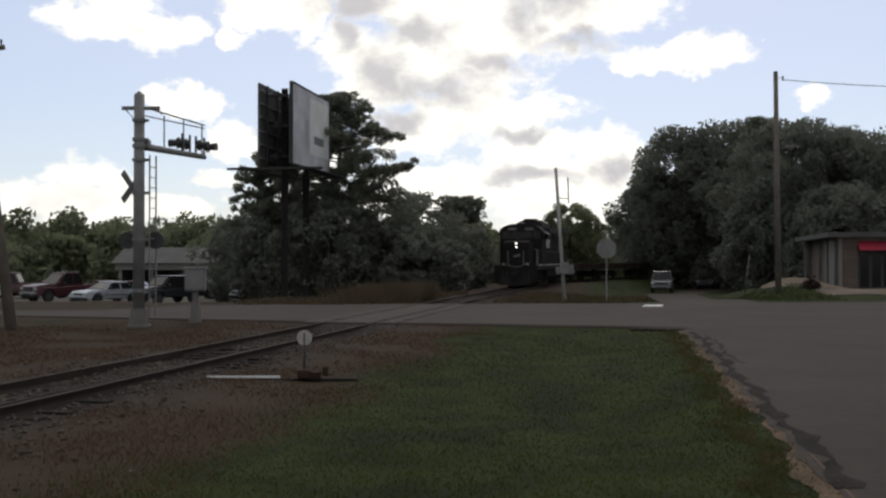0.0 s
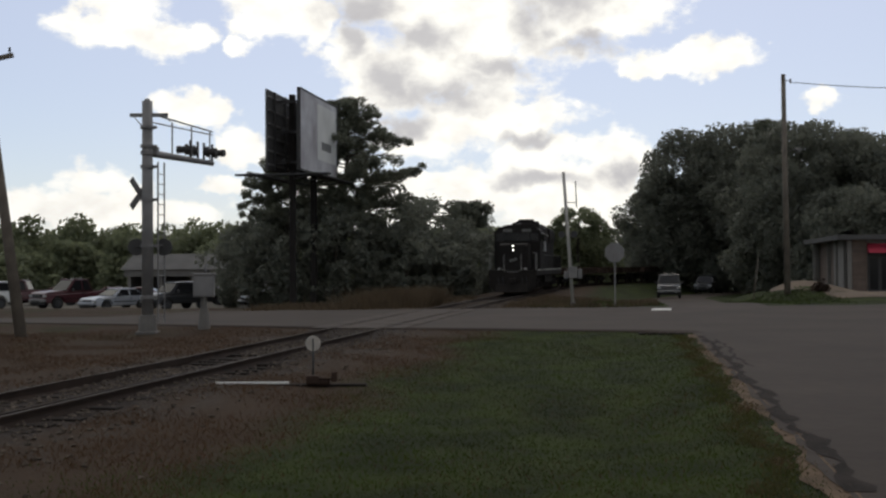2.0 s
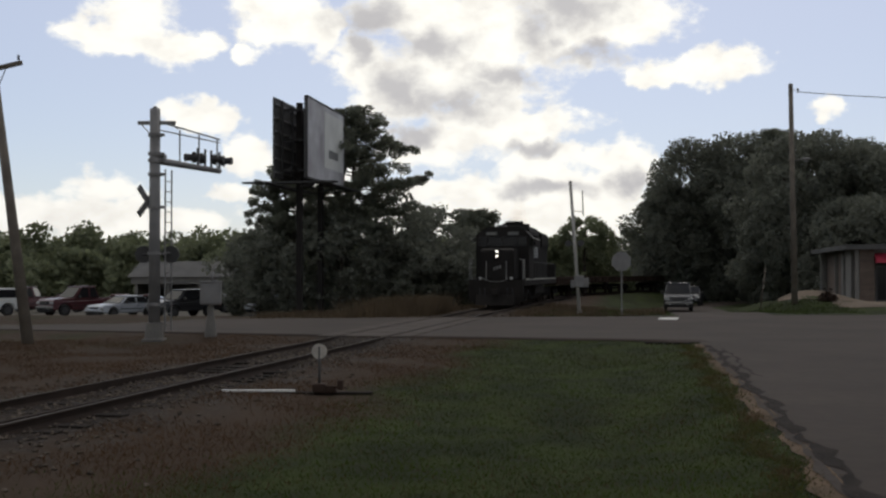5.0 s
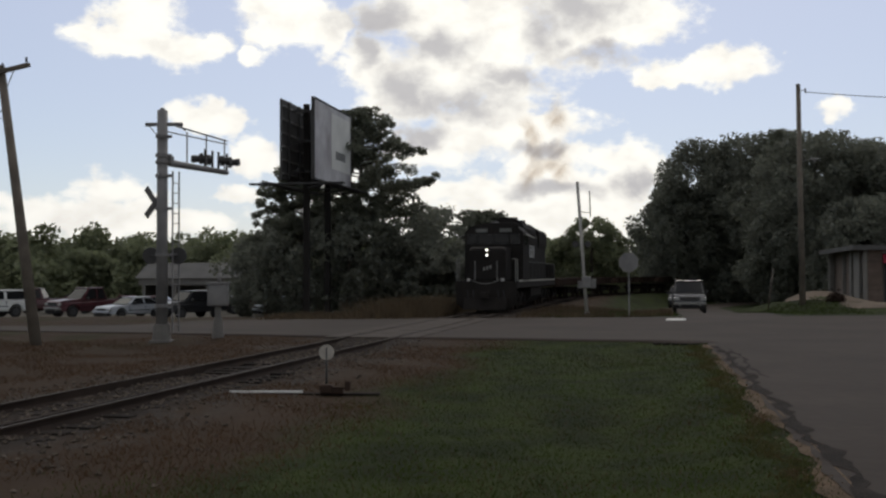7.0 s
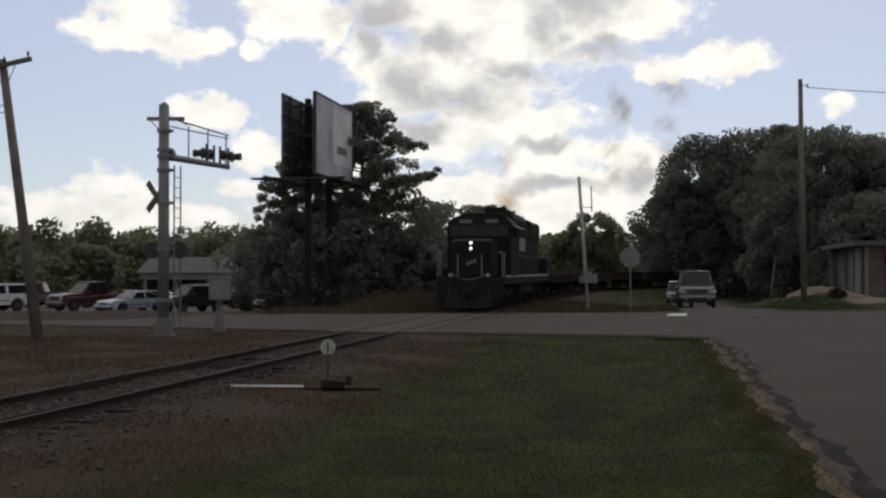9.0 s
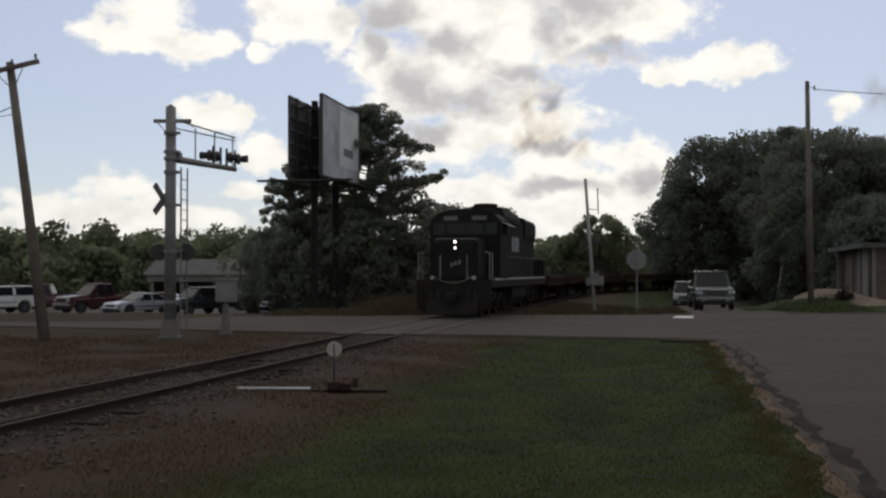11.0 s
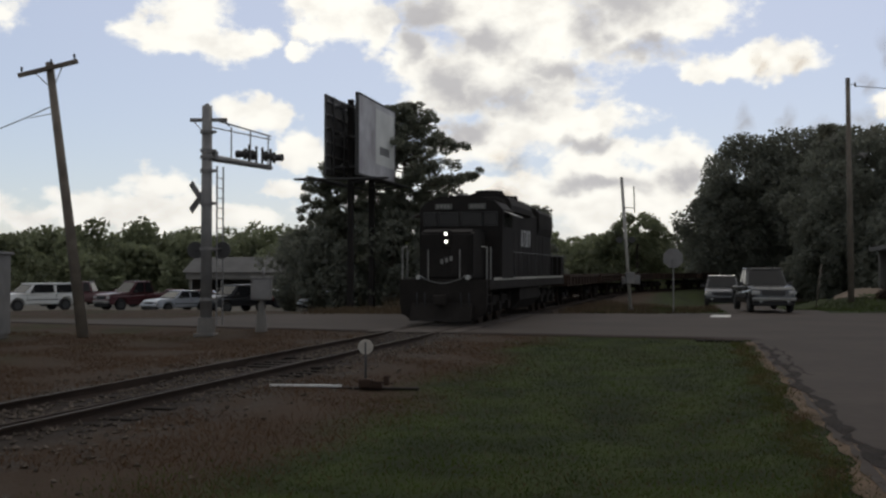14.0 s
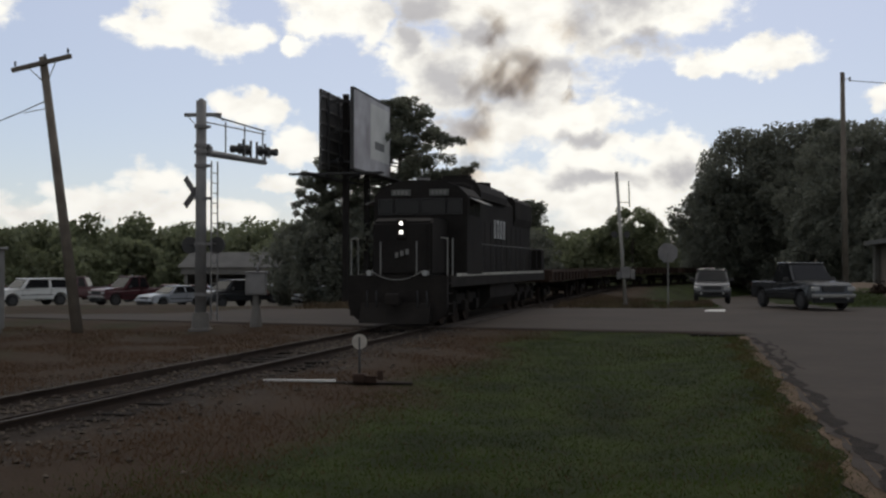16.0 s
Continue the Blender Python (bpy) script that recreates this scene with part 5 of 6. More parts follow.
def plant_all():
    rs = np.random.RandomState(11)
    # the tall pine behind the billboard and the scrubby trees round it
    make_pine("pine_tree", -7.1, 73.5, 14.1, "tall ragged pine tree behind the billboard", 3, lambda d: min(4.9, 1.0 + 0.84 * d), 0.34, 70, 0.44, 85, 0.30)
    make_pine("pine_tree", -11.7, 74.5, 10.6, "ragged pine tree behind the billboard", 8, lambda d: min(3.0, 0.9 + 0.8 * d), 0.42, 38, 0.44, 85, 0.22)
    make_pine("pine_tree", 1.3, 88.0, 7.9, "small flat-topped pine beside the railway", 9, lambda d: min(2.2, 1.3 + 0.8 * d), 0.76, 26, 0.42, 70, 0.16)
    for k, (x, y, h, sp) in enumerate([(-4.6, 75, 7.7, 3.8), (-1.6, 80, 7.4, 3.4), (1.4, 92, 6.2, 3.2), (-13.4, 76, 5.6, 3.4), (-7.8, 71.0, 6.6, 3.4),
                                       (-2.8, 72, 5.0, 2.8), (-10.8, 72.5, 6.0, 3.2), (-0.2, 73, 3.6, 2.0)]):
        make_tree("scrub_tree", x, y, h, sp, "dark bushy broadleaf tree beside the railway", 20 + k, 60, 110, 0.17, M_DARKLEAF, 0.04, "round", 0.18, "trees by the billboard")
    # the great dark oaks beside the branch road
    for k, (x, y, h, sp) in enumerate([(27, 124, 17.0, 5.8), (32.5, 121, 18.0, 7.0), (34, 106, 16.4, 6.4), (39.5, 104, 14.8, 6.8), (45, 102, 14.2, 7.0), (50.5, 99, 14.0, 7.2), (56, 97, 14.0, 7.4), (25.2, 125, 11.4, 5.4), (31.8, 104, 9.5, 4.8), (35.5, 97, 9.0, 5.2), (41, 94, 9.0, 5.6), (34, 128, 16.4, 7.0), (42, 116, 15.4, 7.2)]):
        make_tree("oak_tree", x, y, h, sp, "huge dense dark oak tree beyond the crossroads", 40 + k, 110, 270, 0.20, M_DARKLEAF, 0.02, "round", 0.45, "great oaks")
    make_pine("pine_tree", 33.6, 116, 18.6, "slender pine rising above the oaks", 61, lambda d: min(2.4, 0.8 + 0.6 * d), 0.72, 30, 0.6, 60, 0.24)
    make_pine("pine_tree", 43.2, 116, 17.4, "slender pine rising above the oaks", 62, lambda d: min(2.2, 0.8 + 0.6 * d), 0.72, 30, 0.6, 60, 0.24)
    make_tree("pine_tree", 17.4, 148, 10.6, 3.6, "distant flat-topped pine tree", 63, 46, 110, 0.22, M_LEAF, 0.5, "round", 0.26)
    make_tree("broadleaf_tree", 24.0, 150, 8.8, 4.4, "distant rounded green tree", 64, 56, 110, 0.24, M_LEAF, 0.1, "round", 0.26)
    # woods along the horizon
    left = [(x, 150 + rs.uniform(-14, 14), 9.0 + rs.uniform(-0.9, 0.6) + 1.2 * (rs.rand() < 0.1), 5.4) for x in np.arange(-92, -14, 2.8)]
    left += [(x, 168 + rs.uniform(-5, 5), 8.0 + rs.uniform(-0.8, 0.6), 5.4) for x in np.arange(-104, -12, 3.4)]
    left += [(x, 128 + rs.uniform(-6, 6), 6.0 + rs.uniform(-1.5, 1.2), 4.2) for x in np.arange(-75, -20, 4.2)]
    make_woods("far_woods", left, "green broadleaf wood behind the car lot", 71, 0.40, M_LEAF, 120)
    mid_ = [(x, 165 + rs.uniform(-14, 14), 8.2 + rs.uniform(-1.0, 1.0), 5.0) for x in np.arange(-16, 40, 2.0)]
    make_woods("far_trees", mid_, "distant hazy green trees along the railway", 72, 0.44, M_LEAF, 90)
    belt = [(x, 190 + rs.uniform(-10, 10), 10.0 + rs.uniform(-1.5, 1.5), 7.0) for x in list(np.arange(-170, -92, 6)) + list(np.arange(40, 130, 6))]
    make_woods("far_belt", belt, "distant belt of dark trees", 73, 0.7, M_DARKLEAF, 40)


plant_all()


def blades(name, xy, hgt, wid, material, label, seed, lean=0.5):
    rs = np.random.RandomState(seed)
    n = len(xy)
    z = land(xy[:, 0], xy[:, 1]) - 0.01
    base = np.stack([xy[:, 0], xy[:, 1], z], -1)
    a = rs.uniform(0, 2 * math.pi, n)
    w = np.stack([np.cos(a), np.sin(a), np.zeros(n)], -1) * (wid * rs.uniform(0.6, 1.4, n))[:, None]
    h = hgt * rs.uniform(0.45, 1.3, n)
    tip = base + np.stack([rs.normal(0, lean, n) * h, rs.normal(0, lean, n) * h, h], -1)
    v = np.stack([base - w, base + w, tip], 1).reshape(-1, 3)
    f = np.arange(3 * n).reshape(n, 3)
    ob = raw(name, v.tolist(), f.tolist(), material, smooth=True)
    return tagged(ob, label, "grass", kind="stuff")


def grow():
    rs = np.random.RandomState(21)
    n = 280000
    y = 6.5 + 25.5 * rs.uniform(0, 1, n) ** 1.6
    x = rs.uniform(-9, 9.5, n)
    side = x - track_x(y)
    wob = side + 1.2 * np.sin(x * 0.9 + y * 0.5) * 0.5 + rs.normal(0, 0.45, n)
    ok = (wob > 4.1) & (road_dist(x, y) > 0.02 + 0.30 * rs.rand(n) ** 2)
    g = np.stack([x[ok], y[ok]], -1)
    blades("lawn", g, 0.042, 0.0065, M_GRASS, "short dark green roadside grass", 31)
    n = 230000
    y = 6.5 + 27.5 * rs.uniform(0, 1, n) ** 1.3
    x = rs.uniform(-22, 6, n)
    side = x - track_x(y)
    ok = (road_dist(x, y) > 0.3) & (np.abs(side) > 1.45) & (side < 4.6 + rs.normal(0, 0.5, n)) & (noise_gate(x, y, 0.8) > -0.25 + rs.normal(0, 0.25, n))
    blades("dry_verge", np.stack([x[ok], y[ok]], -1), 0.075, 0.007, M_DRYGRASS, "dry brown grass beside the track", 32, 0.7)
    n = 46000
    y = 6.5 + 25.5 * rs.uniform(0, 1, n) ** 1.5
    x = rs.uniform(-6, 9.5, n)
    ok = (x - track_x(y) > 4.0) & (road_dist(x, y) > 0.1) & (noise_gate(x + 3, y, 0.45) > 0.1 + rs.normal(0, 0.35, n))
    blades("dry_lawn_patches", np.stack([x[ok], y[ok]], -1), 0.045, 0.006, M_DRYGRASS, "thin dry brown blades among the lawn", 36, 0.6)
    # ragged grass creeping over the sandy road edge
    n = 5500
    y = 6.5 + 22.5 * rs.uniform(0, 1, n) ** 1.2
    x = side_left(y) - 0.40 + rs.normal(0, 0.10, n) + 0.12 * np.sin(y * 1.9) + 0.07 * np.sin(y * 5.3)
    ok = x < side_left(y) + 0.06
    blades("edge_fringe", np.stack([x[ok], y[ok]], -1), 0.075, 0.008, M_FRINGE, "ragged olive grass along the sandy road edge", 38, 0.8)
    # tall dry weeds beyond the crossing and on the far island
    n = 26000
    y = rs.uniform(50, 68, n)
    x = rs.uniform(-14, 13, n)
    side = x - track_x(y)
    ok = (road_dist(x, y) > 0.4) & (np.abs(side) > 1.9) & (x > -9.5) & (noise_gate(x, y, 0.5) > -0.4)
    blades("tall_weeds", np.stack([x[ok], y[ok]], -1), 0.30, 0.022, M_WEED, "tall dry brown weeds beyond the road", 33, 0.4)
    # a thick feathery stand beside the rails
    m_ = 9000
    yt = rs.normal(54.0, 1.6, m_)
    xt = rs.normal(-2.2, 1.35, m_) + 0.18 * (yt - 53)
    okt = (road_dist(xt, yt) > 0.5) & (xt - track_x(yt) < -1.7)
    blades("weed_stand", np.stack([xt[okt], yt[okt]], -1), 0.85, 0.016, M_WEED, "waist-high feathery brown weeds beside the rails", 37, 0.3)
    ok2 = (road_dist(x, y) > 0.2) & (side > 3.0)
    blades("island_grass", np.stack([x[ok2], y[ok2]], -1), 0.13, 0.02, M_BANK, "green grass on the traffic island", 34, 0.5)
    y = rs.uniform(54, 80, n)
    x = rs.uniform(14, 30, n)
    ok3 = (road_dist(x, y) > 0.3) & (x < np.where(y > 62.5, 18.8, 20.1) + rs.normal(0, 0.3, n))
    blades("bank_grass", np.stack([x[ok3], y[ok3]], -1), 0.14, 0.022, M_BANK, "green grass bank beside the branch road", 35, 0.5)


def noise_gate(x, y, s):
    return np.sin(x * s * 1.7 + 1.1 * np.sin(y * s)) * np.cos(y * s * 1.3 + 0.8 * np.sin(x * s * 0.7))


grow()


# ---------------------------------------------------------------- buildings
def make_store():
    x0, y0 = 26.1, 72.0
    g = float(land(x0 + 4, y0)) - 0.02
    e = thing("corner_shop", pose(x0, y0, g, 0, 0, -11), "low flat-roofed brick shop with a red awning", "building")
    H = 3.55
    boxes("wall", [((10.6, 0.14, H / 2), (18.8, 0.24, H)), ((10, 16.9, H / 2), (20, 0.24, H)), ((19.9, 8.5, H / 2), (0.24, 16.5, H))], M_STUCCO, e, "dull stucco wall")
    for s0, s1 in ((1.75, 4.2), (5.2, 6.1)):
        boxes("side_panel", [((0.12, (s0 + s1) / 2, H / 2), (0.22, s1 - s0, H))], M_STUCCO, e, "pale side wall panel")
    for s0, s1 in ((0.3, 1.75), (4.2, 5.2), (6.1, 16.8)):
        boxes("side_wall", [((0.62, (s0 + s1) / 2, H / 2), (0.24, s1 - s0, H))], M_BRICK, e, "shaded brown recessed wall")
    boxes("brick_pier", [((0.72, -0.03, H / 2), (0.92, 0.22, H))], M_BRICK, e, "tan brick pier beside the doors", 0.01)
    bm = B()
    for k in range(22):
        box(bm, (0.72, -0.145, 0.14 + 0.155 * k), (0.90, 0.02, 0.125))
    part("brick_course", bm, M_BRICK, e, "proud courses of tan brick")
    boxes("roof", [((9.75, 8.2, H + 0.14), (20.8, 17.6, 0.28))], M_ROOF, e, "dark flat roof with a wide eave", 0.03)
    boxes("fascia", [((9.75, -0.62, H + 0.13), (20.9, 0.05, 0.32)), ((-0.68, 8.2, H + 0.13), (0.05, 17.6, 0.32))], M_ROOF, e, "grey metal roof edge")
    for y in (-0.1, 9.0, 16.0):
        boxes("eave_post", [((0.1, y, H / 2), (0.24, 0.2, H))], M_STUCCO, e, "pale post under the eave")
    bm = B()
    prism(bm, [(-0.9, 2.65), (-0.02, 3.28), (-0.02, 2.65)], "x", 1.2, 12.0)
    part("awning", bm, M_RED, e, "dark red awning")
    for k in range(6):
        xc = 1.62 + 0.74 * k
        d = boxes("door_leaf", [((xc, -0.02, 1.32), (0.72, 0.06, 2.6))], M_DARKSTEEL, e, "glazed shop front bay", 0.01)
        boxes("pane", [((xc, -0.06, 1.30), (0.52, 0.02, 2.1))], M_GLASS, d)
    boxes("window_sill", [((9.5, -0.05, 0.7), (4.5, 0.12, 0.1))], M_CONCRETE, e)
    sandy = mat("pale_sand_lot", (0.13, 0.100, 0.075), 0.95, spec=0.1, scale=0.5, var=0.35, fine=0.3, bump=0.4)
    strip("shop_forecourt", np.arange(57.0, 72.1, 0.5), lambda y: 20.2 - 0.8 * float(smooth(y, 62, 65)) + 0.25 * math.sin(y * 1.7), lambda y: 48.0, 80, lambda x, y: float(land(x, y)) + 0.025, sandy,
          "pale sandy forecourt of the shop", "pavement")


def make_shed():
    x0, y0 = -31.6, 106.0
    g = float(land(x0, y0))
    e = thing("long_shed", pose(x0, y0, g, 0, 0, -3), "long low white shed with a grey roof", "building")
    boxes("wall", [((6.5, 6.9, 1.5), (13, 0.2, 3.0)), ((0.1, 3.6, 1.5), (0.2, 6.6, 3.0)), ((12.9, 3.6, 1.5), (0.2, 6.6, 3.0))], M_STUCCO, e, "plain shed wall")
    boxes("fascia", [((6.5, -0.1, 2.75), (13.4, 0.16, 0.75))], M_STUCCO, e, "off-white fascia board", 0.01)
    for k in range(5):
        boxes("post", [((0.3 + 3.1 * k, 0.1, 1.3), (0.2, 0.2, 2.6))], M_STUCCO, e)
    bm = B()
    prism(bm, [(-0.5, 3.05), (7.4, 3.05), (3.5, 4.6)], "x", -0.5, 13.5)
    part("roof", bm, M_ROOF, e, "shallow grey metal roof")


make_store()
make_shed()


# ---------------------------------------------------------------- small road things
def make_small():
    bm = B()
    prism(bm, [(8.1, 44.4), (8.95, 44.5), (9.35, 46.4), (8.55, 46.3)], "z", -0.018, -0.006)
    tagged(part("stop_line", bm, M_PAINTLINE), "short faded white stop line on asphalt", "road marking", kind="structure")
    bm = B()
    for k in range(5):
        box(bm, (5.2 + 0.24 * k, 29.75 - 0.06 * k, -0.06), (0.2, 0.26, 0.12), 0.02)
    tagged(part("drain_slab", bm, M_TIE), "dark broken concrete drain edge by the road", "drain")
    rs = np.random.RandomState(9)
    n = 500
    y = rs.uniform(6, 29, n)
    x = side_left(y) - 0.15 + rs.normal(0, 0.16, n)
    v0 = np.array([(1, 0, 0), (-1, 0, 0), (0, 1, 0), (0, -1, 0), (0, 0, 1), (0, 0, -1)], float)
    f0 = np.array([(0, 2, 4), (2, 1, 4), (1, 3, 4), (3, 0, 4), (2, 0, 5), (1, 2, 5), (3, 1, 5), (0, 3, 5)])
    sz = rs.uniform(0.008, 0.028, (n, 1, 3)) * (1, 1, 0.5)
    v = v0[None] * sz + np.stack([x, y, land(x, y) + 0.02], -1)[:, None]
    f = f0[None] + 6 * np.arange(n)[:, None, None]
    tagged(raw("road_edge_gravel", v.reshape(-1, 3).tolist(), f.reshape(-1, 3).tolist(), M_EDGESTONE), "pale gravel along the crumbling road edge", "gravel", kind="stuff")
    # pale sandy shoulder
    verts, faces = [], []
    ys_ = np.arange(5, 29.6, 0.35)
    for j, y in enumerate(ys_):
        w = 0.25 + 0.08 * math.sin(y * 0.9) + 0.06 * math.sin(y * 2.7) + 0.04 * math.sin(y * 6.1)
        xr = float(side_left(y)) + 0.10
        for k in range(4):
            x = xr - w * k / 3
            verts.append((x, y, float(land(x, y)) + (0.022 if k == 0 else 0.012)))
    for j in range(len(ys_) - 1):
        for k in range(3):
            a = j * 4 + k
            faces.append((a + 1, a, a + 4, a + 5))
    sand = mat("sandy_shoulder", (0.115, 0.080, 0.052), 0.95, spec=0.1, scale=1.3, var=0.55, fine=0.25, bump=0.3)
    tagged(raw("sandy_shoulder", verts, faces, sand), "pale sandy shoulder along the road edge", "shoulder", kind="structure")
    # a dark seam and cracks inside the edge of the side road
    for k, (o, y0, y1) in enumerate(((0.16, 9.0, 28.6), (0.42, 20.0, 27.5))):
        verts, faces = [], []
        ys2 = np.arange(y0, y1, 0.22)
        for y in ys2:
            x = float(side_left(y)) + o + 0.05 * math.sin(y * 1.3 + k) + 0.04 * math.sin(y * 4.4 + 2 * k) + 0.03 * math.sin(y * 11 + k)
            w = (0.085 if k == 0 else 0.03) * (1 + 0.5 * math.sin(y * 2.9 + k) + 0.3 * math.sin(y * 7.7))
            z = paved(x, y) + 0.001
            verts += [(x - w, y, z), (x + w, y, z)]
        for j in range(len(ys2) - 1):
            faces.append((2 * j, 2 * j + 1, 2 * j + 3, 2 * j + 2))
        tagged(raw("asphalt_crack", verts, faces, M_TIE), "dark irregular crack in the asphalt", "crack", kind="structure")
    # crossing panels between and beside the rails
    k = 0
    e = thing("crossing_surface", pose(0, 0, 0), "worn pale crossing panels between the rails", "crossing", kind="structure")
    for off, w in ((0, 1.30), (-1.12, 0.55), (1.12, 0.55)):
        for j in range(7):
            y = 33.6 + 1.95 * j
            xx = float(track_x(y)) + off
            if y > road_far(xx) - 0.8:
                continue
            bm = B()
            box(bm, (0, 0, 0), (w, 1.92, 0.06), 0.012)
            p = part("panel", bm, M_CROSSING, e)
            p.matrix_basis = pose(xx, y - off * 0.185, -0.024, 0, 0, -math.degrees(math.atan(0.185)))
    # mulch heap by the pole and a leaning stake
    rs = np.random.RandomState(14)
    c = rs.normal(0, 1, (260, 3)) * (0.17, 0.17, 0.19)
    c[:, 2] = np.abs(c[:, 2]) + 0.02
    v, f = leaf_cloud(c, np.full(260, 0.11), 8, 0.06, rs)
    v = v + np.array((20.3, 60.2, float(land(20.3, 60.2))))
    tagged(raw("brush_heap", v.tolist(), f.tolist(), M_RUST), "low heap of dry brown brush by the pole", "brush", kind="stuff")
    st = thing("leaning_stake", on_land(18.2, 66), "thin pale leaning stake in the grass bank", "stake")
    rods("stake", [((0, 0, -0.1), (0.35, 0, 2.6), 0.035)], M_WOOD, st)


make_small()


# ---------------------------------------------------------------- smoke from the stack, in drifting clumps
def smoke_material(name, dim, body):
    """Thin soot: it dims what is behind it, the blue most; it is thickest in the middle of a shred and ragged all over."""
    m = bpy.data.materials.new(name)
    m.use_nodes = True
    nt = m.node_tree
    nt.nodes.clear()
    N, L = nt.nodes.new, nt.links.new
    at_ = N("ShaderNodeAttribute")
    at_.attribute_name = "thick"
    tc, nz = N("ShaderNodeTexCoord"), N("ShaderNodeTexNoise")
    nz.inputs["Scale"].default_value, nz.inputs["Detail"].default_value = 1.4, 6
    L(tc.outputs["Object"], nz.inputs["Vector"])
    rg = N("ShaderNodeMapRange")
    rg.inputs["From Min"].default_value, rg.inputs["From Max"].default_value = 0.12, 0.80
    L(nz.outputs[0], rg.inputs["Value"])
    mu = N("ShaderNodeMath")
    mu.operation = "MULTIPLY"
    L(at_.outputs["Fac"], mu.inputs[0])
    L(rg.outputs[0], mu.inputs[1])
    cm = N("ShaderNodeMix")
    cm.data_type = "RGBA"
    a_in, b_in = [i for i in cm.inputs if i.type == "RGBA"]
    a_in.default_value, b_in.default_value = (1, 1, 1, 1), (*dim, 1)
    L(mu.outputs[0], cm.inputs["Factor"])
    tr, df, mx, o = (N(k) for k in ("ShaderNodeBsdfTransparent", "ShaderNodeBsdfDiffuse", "ShaderNodeMixShader", "ShaderNodeOutputMaterial"))
    L([q for q in cm.outputs if q.type == "RGBA"][0], tr.inputs[0])
    df.inputs[0].default_value = (0.12, 0.09, 0.07, 1)
    mh = N("ShaderNodeMath")
    mh.operation = "MULTIPLY"
    L(mu.outputs[0], mh.inputs[0])
    mh.inputs[1].default_value = body
    L(mh.outputs[0], mx.inputs[0])
    L(tr.outputs[0], mx.inputs[1])
    L(df.outputs[0], mx.inputs[2])
    L(mx.outputs[0], o.inputs[0])
    return m


M_SMOKE = smoke_material("diesel_smoke", (0.52, 0.46, 0.42), 0.14)
M_THIN_SMOKE = smoke_material("thin_diesel_smoke", (0.74, 0.67, 0.61), 0.08)
STACK = (0.0, 9.8, 3.4)      # inside the hood, under the stack
PUFFS = []                    # object, the second at which it leaves the stack, its own drift


def make_puff(seed, r, material):
    """One curling shred of smoke: a bent, soft-edged shell."""
    rs = np.random.RandomState(seed)
    verts, faces, thick = [(0, 0, 0)], [], [1.0]
    lean = rs.normal(0, 0.12)
    for q, f in enumerate((0.25, 0.45, 0.65, 0.85, 1.0)):
        for s in range(18):
            t = s * 2 * math.pi / 18
            rr = r * f * (1 + 0.22 * math.sin(2 * t + seed) + 0.16 * math.sin(3 * t + 2 * seed) + 0.08 * math.sin(5 * t))
            verts.append((lean * rr * math.sin(t) + 0.25 * r * f * f * math.sin(2 * t), math.cos(t) * rr, math.sin(t) * rr * 1.1))
            thick.append((0.9, 0.66, 0.36, 0.12, 0.0)[q])
    for s in range(18):
        faces.append((0, 1 + s, 1 + (s + 1) % 18))
        for q in range(4):
            a0, a1 = 1 + 18 * q + s, 1 + 18 * q + (s + 1) % 18
            faces.append((a0, a0 + 18, a1 + 18, a1))
    ob = raw("smoke_puff", verts, faces, material, smooth=True)
    ob.data.attributes.new("thick", "FLOAT", "POINT").data.foreach_set("value", thick)
    return tagged(ob, "thin brown diesel smoke drifting from the stack", "smoke", "exhaust smoke")


def make_smoke():
    rs = np.random.RandomState(77)
    # a burst: first and last second, shreds, material, height to which it rises, spread, drift, growth of the drift
    for t0, t1, n, m, top, spread, vx, ax in ((4.75, 5.75, 11, M_THIN_SMOKE, 6.6, 0.62, 0.5, 0.30), (8.25, 9.6, 10, M_THIN_SMOKE, 6.8, 0.34, 0.4, 0.25),
                                              (13.55, 14.0, 4, M_THIN_SMOKE, 7.5, 0.30, 0.25, 0.12), (13.78, 15.2, 17, M_SMOKE, 7.2, 0.38, 0.25, 0.14),
                                              (15.2, 15.9, 3, M_THIN_SMOKE, 6.5, 0.30, 0.25, 0.12)):
        for k in range(n):
            p = make_puff(300 + len(PUFFS), rs.uniform(0.5, 0.85) if m is M_SMOKE else rs.uniform(0.7, 1.2), m)
            PUFFS.append((p, t0 + (t1 - t0) * (k + rs.rand()) / n, rs.normal(0, 1, 3), rs.uniform(10, 40) * rs.choice((-1, 1)), top * rs.uniform(0.7, 1.3), spread, vx, ax))


make_smoke()


# ---------------------------------------------------------------- movement
TRAIN = [(0.0, 75.6), (1.5, 70.4), (3.5, 63.4), (7.0, 53.2), (9.0, 48.4), (12.5, 39.7), (14.5, 34.9), (16.0, 31.3)]


def at(rows, t):
    """Value at t by a smooth curve through rows of (t, value...)."""
    ts = [r[0] for r in rows]
    out = []
    for k in range(1, len(rows[0])):
        vs = [r[k] for r in rows]
        m = [0.0] * len(ts)
        for i in range(len(ts)):
            a, b = max(0, i - 1), min(len(ts) - 1, i + 1)
            m[i] = (vs[b] - vs[a]) / (ts[b] - ts[a])
        i = max(0, min(len(ts) - 2, next((j for j in range(len(ts) - 1) if t <= ts[j + 1]), len(ts) - 2)))
        h = ts[i + 1] - ts[i]
        s = (t - ts[i]) / h
        out.append((2 * s ** 3 - 3 * s ** 2 + 1) * vs[i] + (s ** 3 - 2 * s ** 2 + s) * h * m[i] + (3 * s ** 2 - 2 * s ** 3) * vs[i + 1] + (s ** 3 - s ** 2) * h * m[i + 1])
    return out


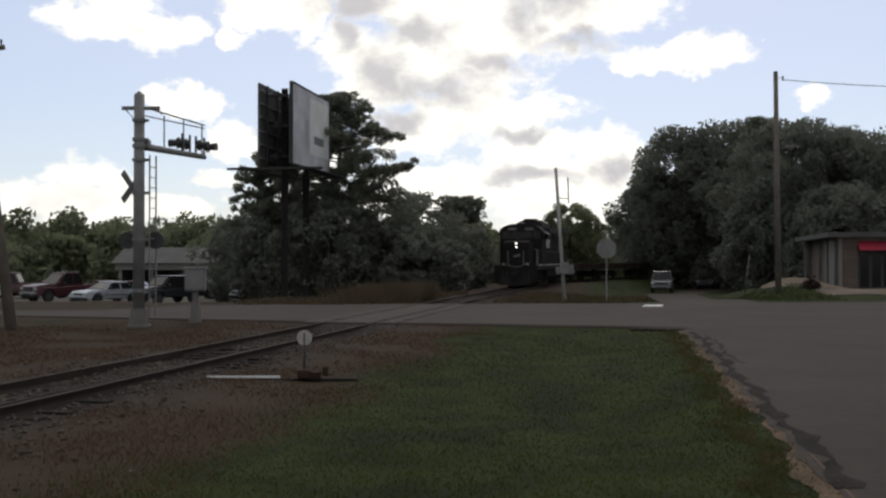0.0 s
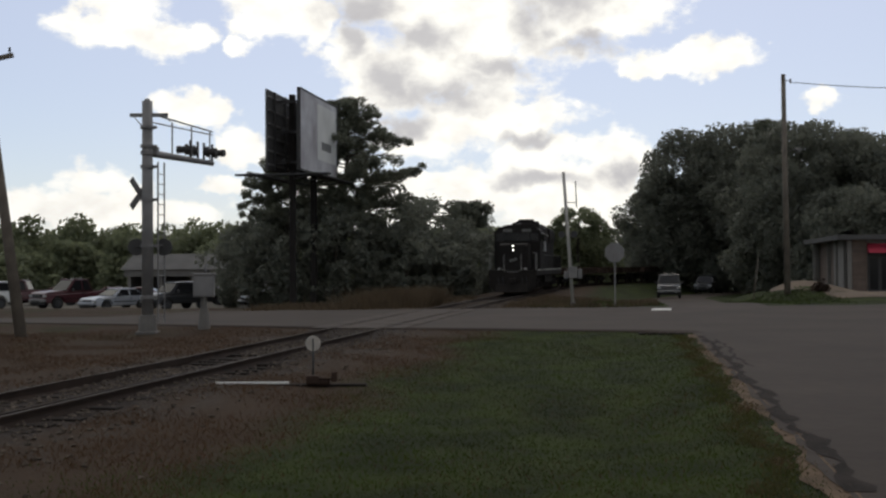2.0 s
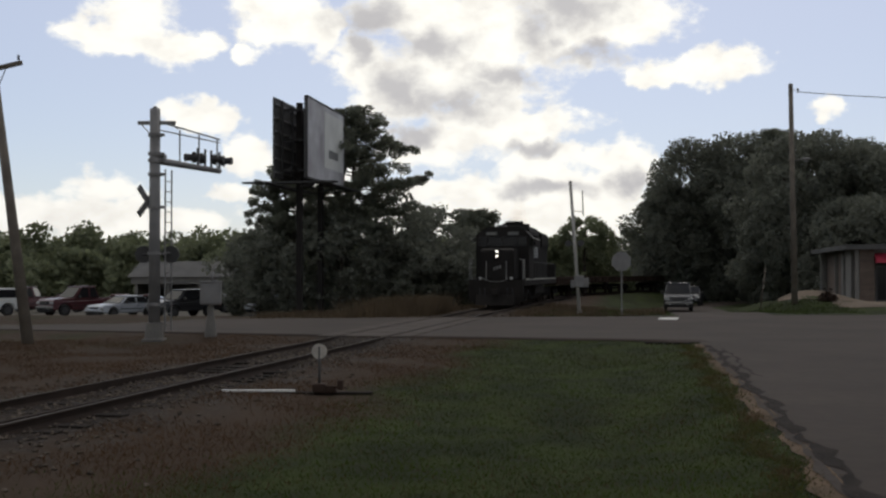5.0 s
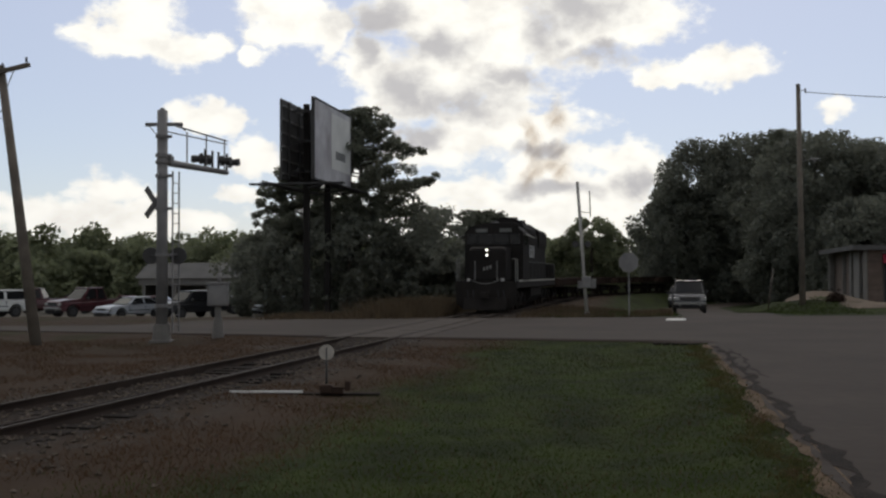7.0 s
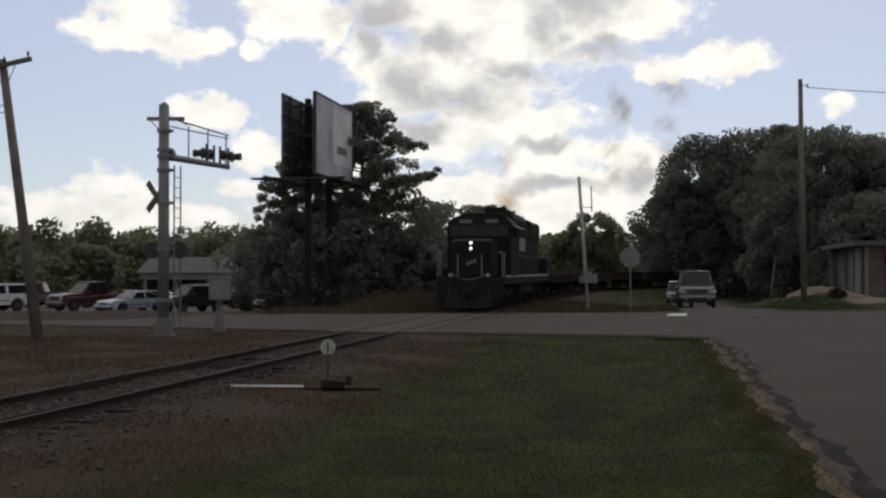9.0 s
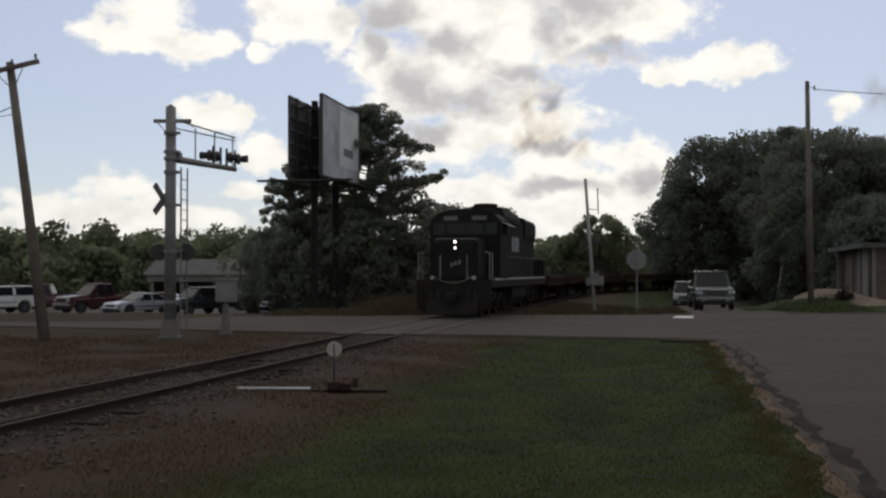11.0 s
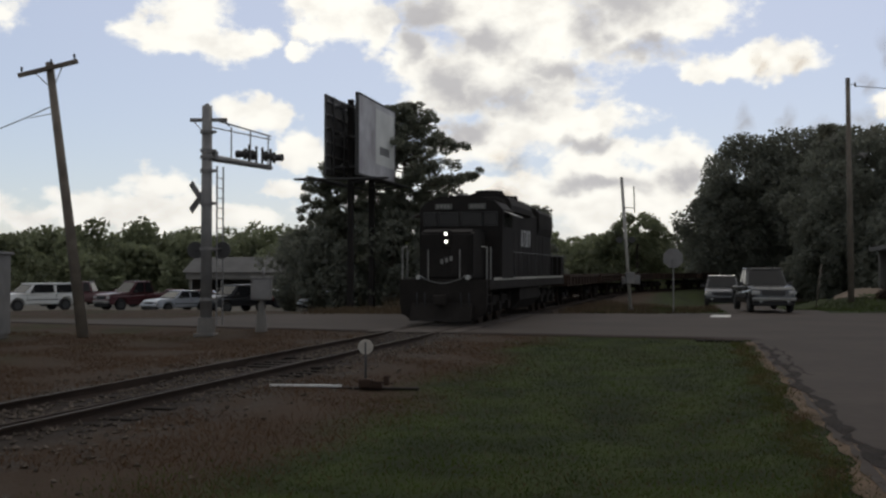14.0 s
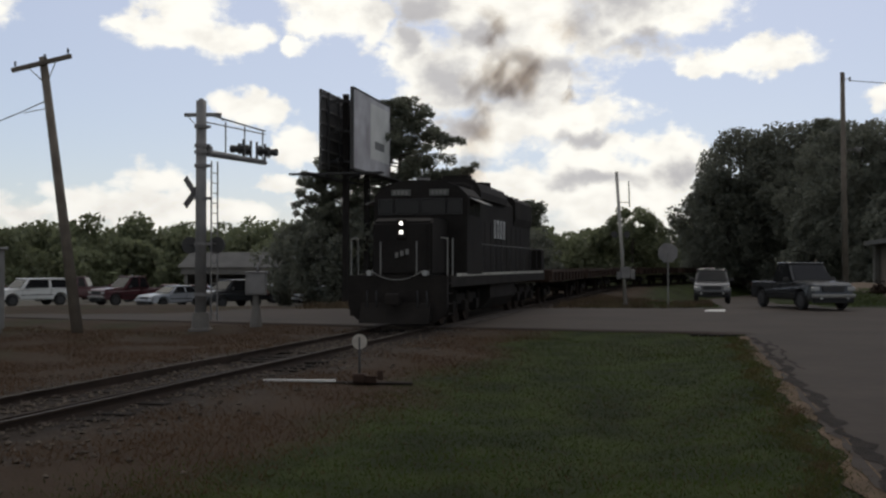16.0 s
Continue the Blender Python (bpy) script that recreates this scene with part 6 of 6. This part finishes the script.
def on_track(y, length, a=0.2, b=0.8):
    """Pose of a rail vehicle whose nose is at y on the track and whose trucks ride at a and b of its length."""
    def along(y_, s):
        for _ in range(24):
            y_ += s / 24 / math.hypot(1, float(track_slope(y_)))
        return y_
    ya, yb = along(y, length * a), along(y, length * b)
    A, Bp = Vector((float(track_x(ya)), ya, 0)), Vector((float(track_x(yb)), yb, 0))
    d = (Bp - A).normalized()
    o = A - d * length * a
    return pose(o.x, o.y, 0, 0, 0, -math.degrees(math.atan2(d.x, d.y))), along(y, length)


PICKUP = [(0.0, 20.2, 101.0, 13), (1.5, 18.5, 93.0, 12), (3.5, 16.5, 82.5, 11), (7.0, 13.5, 65.8, 10), (9.0, 12.4, 58.8, 9), (11.5, 12.1, 54.0, 6),
          (12.5, 12.1, 52.4, 4), (14.5, 11.8, 48.2, 1), (15.3, 12.4, 46.9, -5), (16.0, 13.6, 45.7, -13)]
FOLLOW = [(0.0, 28.3, 118.0, 24), (1.5, 26.6, 114.5, 23), (3.5, 24.3, 109.0, 20), (7.0, 17.6, 90.0, 14), (9.0, 14.8, 76.0, 11), (11.5, 12.6, 64.0, 10),
          (13.0, 11.8, 59.5, 10), (14.5, 11.0, 57.5, 10), (16.0, 10.7, 56.6, 10)]


def drive(ob, rows, wheels):
    ts = [k / 15 for k in range(241)]
    out, way, last, turned = [], 0.0, None, []
    for t in ts:
        x, y, h = at(rows, t)
        if last:
            way += math.hypot(x - last[0], y - last[1])
        last = (x, y)
        turned.append(way)
        out.append((t, pose(x, y, paved(x, y) + 0.004, 0, 0, -h)))
    walk(ob, out[::3])
    for w, (x, y, z), r in wheels:
        walk(w, [(t, pose(x, y, z, math.degrees(s / r))) for t, s in zip(ts, turned)])


def motions():
    ts = [k * 0.2 for k in range(81)]
    heads = [at(TRAIN, t)[0] for t in ts]
    rows = [[] for _ in range(1 + len(wagons))]
    for t, y in zip(ts, heads):
        m, end = on_track(y, 20.2)
        rows[0].append((t, m))
        for k in range(len(wagons)):
            end += 0.9
            m, end = on_track(end, 15.0, 0.15, 0.85)
            rows[k + 1].append((t, m))
    walk(loco, rows[0])
    for w, r in zip(wagons, rows[1:]):
        walk(w, r)
    for w, (x, y, z), r, what in WHEELS:
        if what == "train":
            walk(w, [(t, pose(x, y, z, math.degrees((heads[0] - h) * 1.017 / r))) for t, h in zip(ts, heads)])
    for p, te, dr, spin, top, spread, vx, ax in PUFFS:
        out = []
        for t in [k * 0.25 for k in range(65)]:
            m, _ = on_track(at(TRAIN, min(t, te))[0], 20.2)
            s = m @ Vector(STACK)
            a = max(0.0, t - te)
            s += Vector((vx * a + ax * a * a + 0.012 * a ** 4 + spread * a ** 0.9 * dr[0], 0.3 * a * dr[1] + 0.2 * a, (top + 1.4) * (1 - math.exp(-a / 1.05)) + 0.6 * spread * a * dr[2]))
            out.append((t, pose(s.x, s.y, s.z, 0, 0, 82 + spin * min(1.0, a / 1.5))))
        walk(p, out)
    drive(pickup, PICKUP, [(w, p, r) for w, p, r, what in WHEELS if what == "pickup_truck"])
    drive(follower, FOLLOW, [(w, p, r) for w, p, r, what in WHEELS if what == "small_suv"])


motions()
